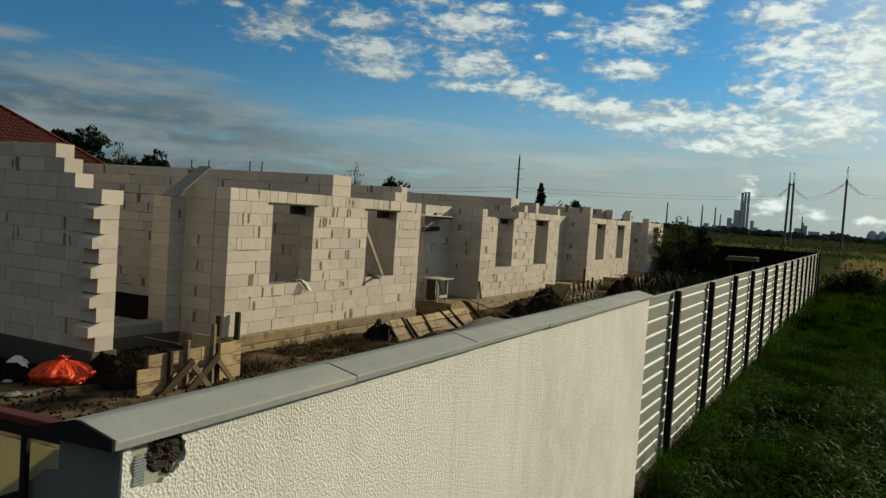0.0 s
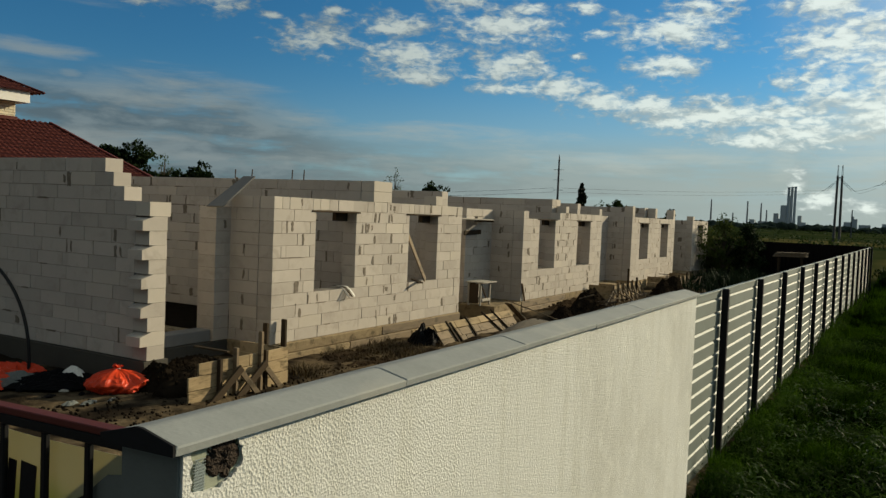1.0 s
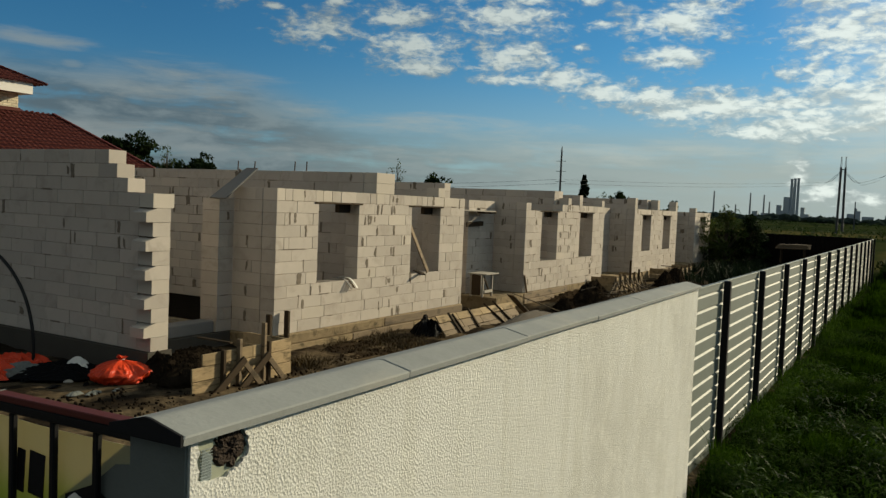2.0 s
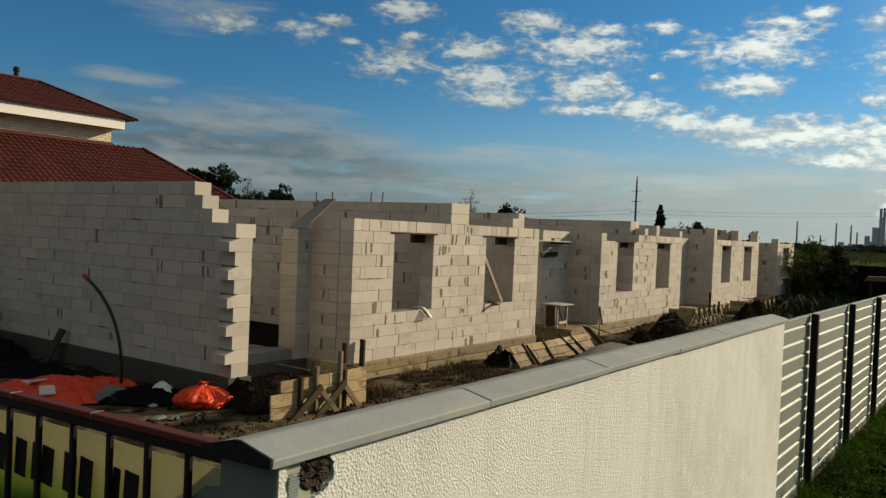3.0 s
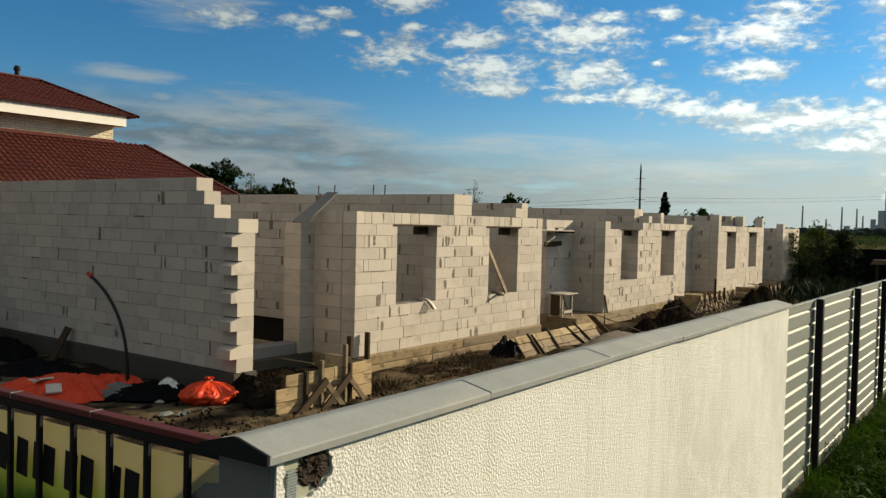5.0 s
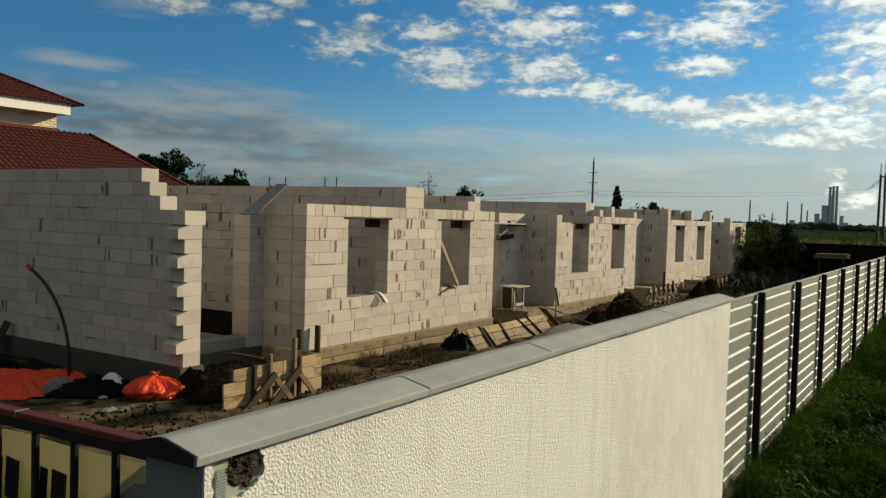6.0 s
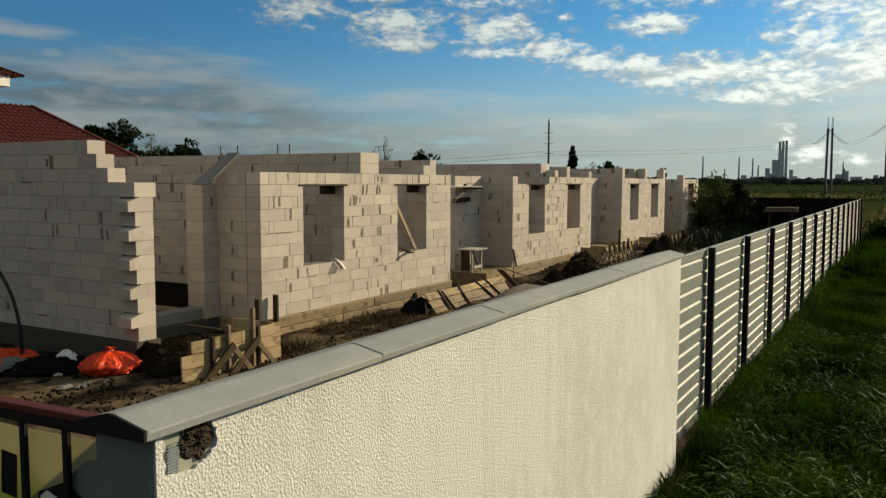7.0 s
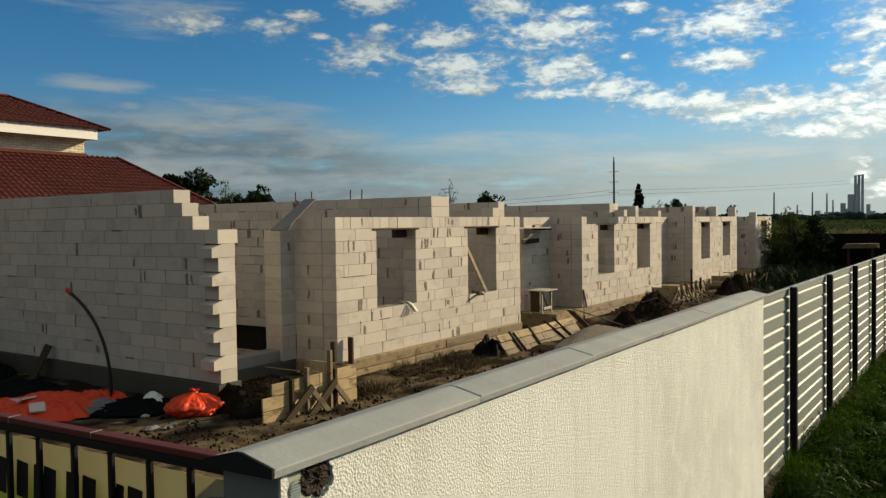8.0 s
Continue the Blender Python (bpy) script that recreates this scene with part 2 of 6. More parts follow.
CREAM_BRICK = material("cream_brick", (0.62, 0.55, 0.40), 0.85, vary=0.1, scale=12, bump_scale=60, per_object=0.1)
BRICK_MORTAR = material("brick_mortar", (0.328, 0.287, 0.221), 0.95, vary=0.15, scale=10)
WHITE_TRIM = material("white_trim", (0.656, 0.631, 0.574), 0.6, vary=0.05, scale=4, bump=0.1)
YELLOW_TRIM = material("varnished_board", (0.377, 0.254, 0.0902), 0.5, vary=0.15, scale=6, stretch=(1, 0.3, 1))
ORANGE = material("orange_plastic", (0.56, 0.045, 0.011), 0.45, vary=0.2, scale=10, bump=0.5, bump_scale=30, depth=0.01, specular=0.25)
RED_CLOTH = material("faded_red_cloth", (0.26, 0.03, 0.014), 0.8, vary=0.35, scale=10, bump=0.6, bump_scale=30, depth=0.01, specular=0.1)
WHITE_PRINT = material("white_print", (0.508, 0.41, 0.361), 0.6, vary=0.1)
FILM = material("black_film", (0.004, 0.004, 0.0045), 0.55, vary=0.4, scale=8, bump=0.8, bump_scale=14, depth=0.03, specular=0.04)
GREY_FILM = material("grey_film", (0.13, 0.14, 0.13), 0.5, vary=0.35, scale=10, bump=0.7, bump_scale=20, depth=0.02, specular=0.2)
PAPER = material("pale_paper", (0.24, 0.275, 0.27), 0.7, vary=0.12, scale=6, bump=0.2, specular=0.15)
PIPE = material("black_pipe", (0.006, 0.006, 0.006), 0.5, vary=0.1)
RED_CAP = material("red_cap", (0.369, 0.0328, 0.0246), 0.5)
GREY_SHEETING = material("fibre_sheet", (0.18, 0.172, 0.16), 0.85, vary=0.2, scale=5, bump_scale=40)
BARK = material("bark", (0.0574, 0.0451, 0.0328), 0.9, vary=0.3, scale=6, bump=0.8, bump_scale=20, depth=0.02)
# distance haze is put into this pale bluish base colour
HAZED_STEEL = material("hazed_structure", (0.30, 0.345, 0.385), 1.0, vary=0.15, scale=0.05, bump=0, specular=0.0)
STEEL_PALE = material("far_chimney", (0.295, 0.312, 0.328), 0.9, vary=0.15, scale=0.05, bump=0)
PYLON = material("pylon_steel", (0.0492, 0.0533, 0.0574), 0.7, vary=0.15, scale=0.5, bump=0)
REBAR = material("rusty_bar", (0.041, 0.0246, 0.0164), 0.8, vary=0.3)
PLASTER_TORN = material("torn_plaster", (0.0369, 0.0246, 0.0164), 0.95, vary=0.5, scale=40, bump=1.0, bump_scale=70, depth=0.02)
MESH_GREY = material("reinforcing_mesh", (0.279, 0.295, 0.221), 0.8, vary=0.2, scale=30, bump_scale=200)
DARK_GLASS = material("dark_glass", (0.0164, 0.0205, 0.0246), 0.12, vary=0.1, bump=0, specular=0.5)
WOOD_GREY = material("grey_timber", (0.295, 0.271, 0.23), 0.85, vary=0.25, scale=4, bump=0.3, bump_scale=24, depth=0.003, per_object=0.12, stretch=(6, 0.6, 6))
WOOD_STAINED = material("stained_timber", (0.172, 0.127, 0.0779), 0.85, vary=0.35, scale=3, bump=0.4, bump_scale=24, depth=0.003, per_object=0.2,
                        stain=(0.06, 0.046, 0.028), stain_scale=2.6, stain_amount=0.85, stretch=(3, 1.0, 3))
WOODS = material("hazy_woods", (0.030, 0.042, 0.034), 1.0, vary=0.3, scale=0.05, bump=0, specular=0.0)
COPING_END = material("dark_coping_end", (0.014, 0.014, 0.015), 0.8, vary=0.2, scale=12, specular=0.1)
PIER = material("grey_render", (0.125, 0.135, 0.125), 0.9, vary=0.2, scale=5, bump=0.4, bump_scale=60, depth=0.004, specular=0.1)


def stucco_material():
    """Rough-cast white stucco with run marks down from the coping."""
    m = bpy.data.materials.new("stucco")
    m.use_nodes = True
    n = Nodes(m.node_tree)
    bsdf = m.node_tree.nodes["Principled BSDF"]
    p = n.node("ShaderNodeTexCoord").outputs["Object"]
    s = n.node("ShaderNodeSeparateXYZ", Vector=p)
    grain, coarse, wide = n.noise(p, 130.0, 3.0, 0.6), n.noise(p, 95.0, 4.0, 0.6), n.noise(p, 1.1, 5.0, 0.6)
    worm = n.node("ShaderNodeTexVoronoi", Vector=p, Scale=98.0).outputs["Distance"]
    runs = n.noise(n.join(0.0, n.math("MULTIPLY", s.outputs[1], 9.0), n.math("MULTIPLY", s.outputs[2], 0.5)), 1.0, 5.0, 0.65, distortion=0.3)
    c = n.mix(n.ramp(wide, 0.42, 0.66), (0.59, 0.588, 0.548), (0.515, 0.51, 0.468))
    c = n.mix(n.math("MULTIPLY", n.ramp(runs, 0.46, 0.72), 0.4), c, (0.45, 0.44, 0.37))
    spots = n.math("MULTIPLY", n.ramp(n.noise(p, 26.0, 4.0, 0.7), 0.64, 0.75), 0.5)
    c = n.mix(n.math("MULTIPLY", n.ramp(n.noise(p, 4.5, 5.0, 0.65, distortion=0.4), 0.5, 0.7), 0.5), c, (0.66, 0.655, 0.60))
    c = n.mix(spots, c, (0.279, 0.271, 0.213))
    c = n.mix(n.math("MULTIPLY", n.ramp(grain, 0.5, 0.3), 0.25), c, (0.344, 0.328, 0.271))
    n.put(bsdf.inputs["Base Color"], c)
    bsdf.inputs["Roughness"].default_value = 0.95
    bsdf.inputs["Specular IOR Level"].default_value = 0.1
    height = n.math("ADD", n.math("MULTIPLY", worm, 0.9), n.math("ADD", n.math("MULTIPLY", coarse, 0.9), n.math("MULTIPLY", grain, 0.5)))
    b = n.node("ShaderNodeBump", Strength=0.6, Distance=0.006, Height=height)
    n.put(bsdf.inputs["Normal"], b.outputs[0])
    return m


STUCCO = stucco_material()


def leaf_material(name, a, b, through=0.25, rough=0.8, specular=0.06):
    """Leaves that differ clump by clump and let some light through."""
    m = bpy.data.materials.new(name)
    m.use_nodes = True
    n = Nodes(m.node_tree)
    bsdf = m.node_tree.nodes["Principled BSDF"]
    rnd = n.node("ShaderNodeNewGeometry").outputs["Random Per Island"]
    patch = n.noise(n.node("ShaderNodeTexCoord").outputs["Object"], 0.9, 3.0)
    c = n.mix(n.math("MULTIPLY_ADD", rnd, 0.5, n.ramp(patch, 0.36, 0.68, -0.15, 0.6), clamp=True), a, b)
    n.put(bsdf.inputs["Base Color"], c)
    bsdf.inputs["Roughness"].default_value = rough
    bsdf.inputs["Specular IOR Level"].default_value = specular
    t = n.node("ShaderNodeBsdfTranslucent", Color=c)
    mixed = n.node("ShaderNodeMixShader", Fac=through)
    n.t.links.new(bsdf.outputs[0], mixed.inputs[1])
    n.t.links.new(t.outputs[0], mixed.inputs[2])
    n.t.links.new(mixed.outputs[0], n.t.nodes["Material Output"].inputs[0])
    return m


GRASS = leaf_material("grass_blades", (0.003, 0.008, 0.001), (0.034, 0.072, 0.004), 0.35, 0.95, 0.0)
STRAW = leaf_material("dry_grass", (0.16, 0.128, 0.045), (0.36, 0.285, 0.11), 0.3)
GLOSSY_WEED = leaf_material("glossy_weed_leaves", (0.008, 0.024, 0.002), (0.052, 0.105, 0.012), 0.35, 0.6, 0.08)
WEED = leaf_material("weed_leaves", (0.006, 0.019, 0.001), (0.058, 0.112, 0.010), 0.35, 0.8, 0.02)
ROOTS = leaf_material("dry_roots", (0.03, 0.022, 0.012), (0.11, 0.08, 0.04), 0.1)
LEAF = leaf_material("tree_leaves", (0.0148, 0.0287, 0.00738), (0.041, 0.0656, 0.0148), 0.2)
LEAF_DEEP = leaf_material("deep_leaves", (0.008, 0.017, 0.005), (0.026, 0.042, 0.012), 0.15)
LEAF_LIGHT = leaf_material("shrub_leaves", (0.0287, 0.0492, 0.00984), (0.082, 0.0984, 0.0246), 0.3)
LEAF_DARK = leaf_material("cypress_leaves", (0.00656, 0.0131, 0.00656), (0.0164, 0.0287, 0.0115), 0.1)


def ground_material():
    """Dug soil on the site, short grass beside it, fields out to the horizon."""
    m = bpy.data.materials.new("ground")
    m.use_nodes = True
    n = Nodes(m.node_tree)
    bsdf = m.node_tree.nodes["Principled BSDF"]
    p = n.node("ShaderNodeTexCoord").outputs["Object"]
    s = n.node("ShaderNodeSeparateXYZ", Vector=p)
    x, y = s.outputs[0], s.outputs[1]
    fine, mid, wide = n.noise(p, 9.0, 6.0, 0.65), n.noise(p, 1.3, 5.0, 0.6), n.noise(p, 0.12, 4.0, 0.55)
    soil = n.mix(n.ramp(mid, 0.4, 0.62), (0.022, 0.017, 0.012), (0.128, 0.096, 0.058))
    soil = n.mix(n.math("MULTIPLY", n.ramp(fine, 0.45, 0.7), 0.5), soil, (0.0246, 0.0189, 0.0139))
    grass = n.mix(n.ramp(mid, 0.35, 0.7), (0.00574, 0.0107, 0.00328), (0.0148, 0.0246, 0.00574))
    rows = n.noise(n.join(n.math("MULTIPLY", x, 0.004), n.math("MULTIPLY", y, 0.016)), 1.0, 4.0, 0.6)
    crop = n.mix(n.ramp(rows, 0.38, 0.62), (0.015, 0.025, 0.009), (0.034, 0.040, 0.015))
    edge = n.math("MULTIPLY_ADD", wide, 30.0, -15.0)
    far_ = n.math("ADD", y, edge)
    strip = n.math("MULTIPLY", n.ramp(far_, 148.0, 160.0), n.ramp(far_, 215.0, 185.0))
    near_ = n.math("MULTIPLY", n.ramp(x, -3.0, 0.0), n.math("MULTIPLY", n.ramp(far_, 46.0, 54.0), n.ramp(far_, 92.0, 76.0)))
    crop = n.mix(n.math("MULTIPLY", n.math("MAXIMUM", strip, near_), n.ramp(rows, 0.35, 0.55, 0.3, 0.85)), crop, (0.105, 0.088, 0.032))
    outside = n.mix(n.ramp(n.math("ADD", y, edge), 42.0, 60.0), grass, crop)
    inside = n.math("MULTIPLY", n.ramp(x, -1.55, -1.75), n.math("MULTIPLY", n.ramp(x, -30.0, -29.0), n.ramp(y, 42.6, 42.2)))
    n.put(bsdf.inputs["Base Color"], n.mix(inside, outside, soil))
    bsdf.inputs["Roughness"].default_value = 1.0
    bsdf.inputs["Specular IOR Level"].default_value = 0.0
    b = n.node("ShaderNodeBump", Strength=0.8, Distance=0.04, Height=n.math("ADD", fine, mid))
    n.put(bsdf.inputs["Normal"], b.outputs[0])
    return m


def banner_material():
    """Printed banner: cream above, running into grass green below."""
    m = bpy.data.materials.new("printed_banner")
    m.use_nodes = True
    n = Nodes(m.node_tree)
    bsdf = m.node_tree.nodes["Principled BSDF"]
    p = n.node("ShaderNodeTexCoord").outputs["Object"]
    s = n.node("ShaderNodeSeparateXYZ", Vector=p)
    wave = n.math("MULTIPLY_ADD", n.noise(p, 3.0, 3.0), 0.16, n.math("ADD", s.outputs[2], -0.08))
    c = n.mix(n.ramp(wave, 1.66, 1.44), (0.47, 0.44, 0.29), (0.28, 0.34, 0.085))
    c = n.mix(n.ramp(wave, 1.48, 1.36), c, (0.045, 0.125, 0.010))
    n.put(bsdf.inputs["Base Color"], c)
    bsdf.inputs["Roughness"].default_value = 0.5
    b = n.node("ShaderNodeBump", Strength=0.4, Distance=0.03, Height=n.noise(p, 5.0, 2.0))
    n.put(bsdf.inputs["Normal"], b.outputs[0])
    t = n.node("ShaderNodeBsdfTranslucent", Color=c)
    mixed = n.node("ShaderNodeMixShader", Fac=0.5)
    n.t.links.new(bsdf.outputs[0], mixed.inputs[1])
    n.t.links.new(t.outputs[0], mixed.inputs[2])
    n.t.links.new(mixed.outputs[0], n.t.nodes["Material Output"].inputs[0])
    return m


GROUND, BANNER = ground_material(), banner_material()


# ---- mesh helpers ----
def mesh_object(name, verts, faces, mat, parent=None, label=""):
    me = bpy.data.meshes.new(name)
    me.from_pydata(verts, [], faces)
    me.materials.append(mat)
    ob = new(name, me)
    ob.parent = parent
    return tagged(ob, label)


def part(name, bm, mat, parent=None, label="", smooth=False):
    me = bpy.data.meshes.new(name)
    bmesh.ops.recalc_face_normals(bm, faces=bm.faces)
    bm.to_mesh(me)
    bm.free()
    me.materials.append(mat)
    if smooth:
        me.polygons.foreach_set("use_smooth", [True] * len(me.polygons))
    ob = new(name, me)
    ob.parent = parent
    return tagged(ob, label)


def thing(name, label, category, group="", kind="", at=(0, 0, 0)):
    ob = new(name)
    ob.location = at
    return tagged(ob, label, category, group, kind)


def chamfered(sx, sy, sz, c):
    """Corners and faces of a box round the origin with its edges cut off."""
    x, y, z = sx / 2, sy / 2, sz / 2
    verts, index = [], {}
    for i in (-1, 1):
        for j in (-1, 1):
            for k in (-1, 1):
                for axis in range(3):
                    v = [i * (x - c), j * (y - c), k * (z - c)]
                    v[axis] = (i * x, j * y, k * z)[axis]
                    index[i, j, k, axis] = len(verts)
                    verts.append(tuple(v))
    faces = []
    ring = ((-1, -1), (1, -1), (1, 1), (-1, 1))
    for s in (-1, 1):
        faces.append([index[s, a, b, 0] for a, b in ring][::s])
        faces.append([index[a, s, b, 1] for a, b in ring][::-s])
        faces.append([index[a, b, s, 2] for a, b in ring][::s])
    for a in (-1, 1):
        for b in (-1, 1):
            faces.append([index[a, b, -1, 0], index[a, b, 1, 0], index[a, b, 1, 1], index[a, b, -1, 1]][:: a * b])
            faces.append([index[a, -1, b, 0], index[a, 1, b, 0], index[a, 1, b, 2], index[a, -1, b, 2]][:: -a * b])
            faces.append([index[-1, a, b, 1], index[1, a, b, 1], index[1, a, b, 2], index[-1, a, b, 2]][:: a * b])
            for c3 in (-1, 1):
                faces.append([index[a, b, c3, n] for n in range(3)][:: a * b * c3])
    return verts, faces


def add_box(bm, m, sx, sy, sz, c=0.004):
    """A chamfered box of that size round the pose m."""
    verts, faces = chamfered(sx, sy, sz, min(c, 0.45 * min(sx, sy, sz)))
    made = [bm.verts.new(m @ Vector(v)) for v in verts]
    for f in faces:
        bm.faces.new([made[i] for i in f])


def span(bm, a, b, w, h, c=0.004, turn=0.0):
    """A bar of section w x h from a to b."""
    a, b = Vector(a), Vector(b)
    d = b - a
    m = Matrix.Translation((a + b) / 2) @ d.to_track_quat("Y", "Z").to_matrix().to_4x4() @ pose(0, 0, 0, 0, turn, 0)
    add_box(bm, m, w, d.length, h, c)


def bar(name, a, b, w, h, mat, parent, label="", c=0.004, turn=0.0):
    bm = bmesh.new()
    span(bm, a, b, w, h, c, turn)
    return part(name, bm, mat, parent, label)


def slab(name, lo, hi, mat, parent, label="", c=0.006):
    """A box between two corners."""
    lo, hi = Vector(lo), Vector(hi)
    bm = bmesh.new()
    s = hi - lo
    add_box(bm, Matrix.Translation((lo + hi) / 2), s.x, s.y, s.z, c)
    return part(name, bm, mat, parent, label)


def tube(bm, points, radii, sides=8):
    """A tube along points, closed at both ends."""
    rings = []
    for i, p in enumerate(points):
        d = (Vector(points[min(i + 1, len(points) - 1)]) - Vector(points[max(i - 1, 0)])).normalized()
        side = d.orthogonal().normalized()
        other = d.cross(side)
        rings.append([bm.verts.new(Vector(p) + radii[i] * (math.cos(t) * side + math.sin(t) * other))
                      for t in (2 * math.pi * k / sides for k in range(sides))])
        if i:
            prev = rings[-2]
            shift = min(range(sides), key=lambda s: (prev[0].co - rings[-1][s].co).length)
            rings[-1] = rings[-1][shift:] + rings[-1][:shift]
            for k in range(sides):
                bm.faces.new((prev[k], prev[(k + 1) % sides], rings[-1][(k + 1) % sides], rings[-1][k]))
    bm.faces.new(rings[0][::-1])
    bm.faces.new(rings[-1])


# ---- ground ----
def lines(marks):
    """Grid lines: (from, to, step) runs joined."""
    out = []
    for a, b, s in marks:
        out += list(np.arange(a, b, s))
    return np.array(out + [marks[-1][1]])


VERGE = 0.18      # the verge lies lower than the building site


def ground():
    xs = lines(((-2500, -400, 300), (-400, -60, 40), (-60, -20, 4), (-20, 6, 0.25), (6, 30, 2), (30, 400, 37), (400, 2500, 300)))
    ys = lines(((-300, -20, 40), (-20, 0, 2), (0, 30, 0.25), (30, 60, 1), (60, 200, 14), (200, 2800, 260)))
    verts = []
    for y in ys:
        for x in xs:
            z = 0.0
            if -30 < x < 30 and -10 < y < 70:
                on_site = x < -1.75 and y < 42
                k = 0.11 if on_site else 0.05
                z = k * noise.noise((x * 0.45, y * 0.45, 0.3)) + 0.5 * k * noise.noise((x * 1.7, y * 1.7, 4.3))
                if on_site:
                    z += 0.05 * abs(noise.noise((x * 3.1, y * 3.1, 9.0)))
            if x > -1.76 and x < 30 and -20 < y < 62:
                z -= VERGE * min(1.0, (62 - y) / 14)
            verts.append((x, y, z))
    w_ = len(xs)
    faces = [(j * w_ + i, j * w_ + i + 1, (j + 1) * w_ + i + 1, (j + 1) * w_ + i) for j in range(len(ys) - 1) for i in range(w_ - 1)]
    ob = mesh_object("ground", verts, faces, GROUND)
    ob.data.polygons.foreach_set("use_smooth", [True] * len(faces))
    tagged(ob, "bare dug soil, green verge and fields reaching the horizon", "ground", kind="structure")


ground()

# ---- block walls ----
COURSE, LONG, BASE = 0.2, 0.6, 0.33
cache = {}


def block_mesh(length, thick, height, mat):
    key = (round(length, 2), round(thick, 2), round(height, 3), mat.name)
    if key not in cache:
        v, f = chamfered(key[0] - 0.005, key[1], key[2] - 0.004, 0.0035)
        me = bpy.data.meshes.new("block")
        me.from_pydata(v, [], f)
        me.materials.append(mat)
        cache[key] = me
    return cache[key]


def block_wall(house, start, along, length, thick, courses, z0=BASE, holes=(), begin=None, end=None, seed=0, smear=0.3,
               single=True, pale=(), side=1, label="", small_top=False, big=1.25, spots=()):
    """A wall of aerated concrete blocks from start (a corner of its near face at the base) along a direction; its thickness lies to
    the left of that direction. holes: (from, to, first course, last course). begin, end: metres cut off or added, course by course."""
    rng = random.Random(seed)
    u = Vector((*along, 0)).normalized()
    v = Vector((-u.y, u.x, 0)) * side
    o = Vector((*start, z0))
    turn = Matrix(((u.x, v.x, 0), (u.y, v.y, 0), (0, 0, 1))).to_4x4()
    core, joints = bmesh.new(), bmesh.new()
    found = []
    for c in range(courses):
        a = begin[c] if begin else 0.0
        b = length + (end[c] if end else 0.0)
        runs = [(a, b)]
        for h0, h1, c0, c1 in holes:
            if c0 <= c <= c1:
                runs = [r for r0, r1 in runs for r in ((r0, min(r1, h0)), (max(r0, h1), r1)) if r[1] - r[0] > 0.03]
        for r0, r1 in runs:
            edges = sorted({r0 + 0.015, r1 - 0.015} | {e for h in holes for e in (h[0] - 0.015, h[1] + 0.015) if r0 < e < r1})
            for e0, e1 in zip(edges, edges[1:]):
                low, high = COURSE * c, COURSE * (c + 1) - (0.01 if c == courses - 1 else 0.0)
                corner = [[core.verts.new(o + u * e + v * d + Vector((0, 0, z))) for d, z in ((0.01, low), (thick - 0.01, low), (thick - 0.01, high), (0.01, high))] for e in (e0, e1)]
                for q in range(4):
                    core.faces.new((corner[0][q], corner[0][(q + 1) % 4], corner[1][(q + 1) % 4], corner[1][q]))
                core.faces.new(corner[0])
                core.faces.new(corner[1])
            cuts = [r0]
            s = r0 - (0.3 if c % 2 else 0.0) - rng.choice((0, 0, 0.1, 0.15, 0.2))
            while True:
                s += LONG if not (small_top and c == courses - 1) else rng.choice((0.2, 0.25, 0.3, 0.45))
                if s >= r1 - 0.1:
                    break
                if s > r0 + 0.1:
                    cuts.append(s)
                    if rng.random() < 0.12:
                        s += rng.choice((0.12, 0.18)) - LONG * 0
                        if s < r1 - 0.15:
                            cuts.append(s)
            cuts.append(r1)
            for k in range(len(cuts) - 1):
                w0, w1 = cuts[k], cuts[k + 1]
                found.append((w0, w1, c))
                marks = []
                if k and rng.random() < smear:
                    marks.append((w0, rng.uniform(-0.03, 0.03), rng.choice((0.013, 0.02, 0.03, 0.05)) * rng.uniform(0.8, 1.2), rng.uniform(0.08, 0.22)))
                    if rng.random() < 0.2:
                        marks.append((w0 + rng.choice((-1, 1)) * rng.uniform(0.07, 0.13), rng.uniform(-0.02, 0.02), rng.uniform(0.02, 0.04), rng.uniform(0.07, 0.17)))
                if rng.random() < 0.55 * smear:
                    marks.append((rng.uniform(w0, w1), -0.5 * COURSE, rng.uniform(0.08, 0.22), rng.uniform(0.016, 0.034)))
                for at_, zc, half, tall in marks:
                    half, tall = half * big, min(0.24, tall * big) if tall > 0.05 else tall
                    if at_ - half < r0 or at_ + half > r1:
                        continue
                    centre = o + u * at_ + v * (-0.003 - 0.0015 * rng.random()) + Vector((0, 0, COURSE * (c + 0.5) + zc))
                    ring, lean_ = [], rng.uniform(-0.12, 0.12)
                    for q in range(14):
                        t = 2 * math.pi * q / 14
                        h_ = tall / 2 * max(-0.85, min(0.85, 1.3 * math.sin(t))) * rng.uniform(0.75, 1.15)
                        ring.append(centre + u * (half * max(-0.8, min(0.8, 1.3 * math.cos(t))) * rng.uniform(0.45, 1.2) + lean_ * h_) + Vector((0, 0, h_)))
                    f0 = [joints.verts.new(p) for p in ring]
                    f1 = [joints.verts.new(p + v * 0.02) for p in ring]
                    joints.faces.new(f0)
                    for q in range(14):
                        joints.faces.new((f0[q], f0[(q + 1) % 14], f1[(q + 1) % 14], f1[q]))
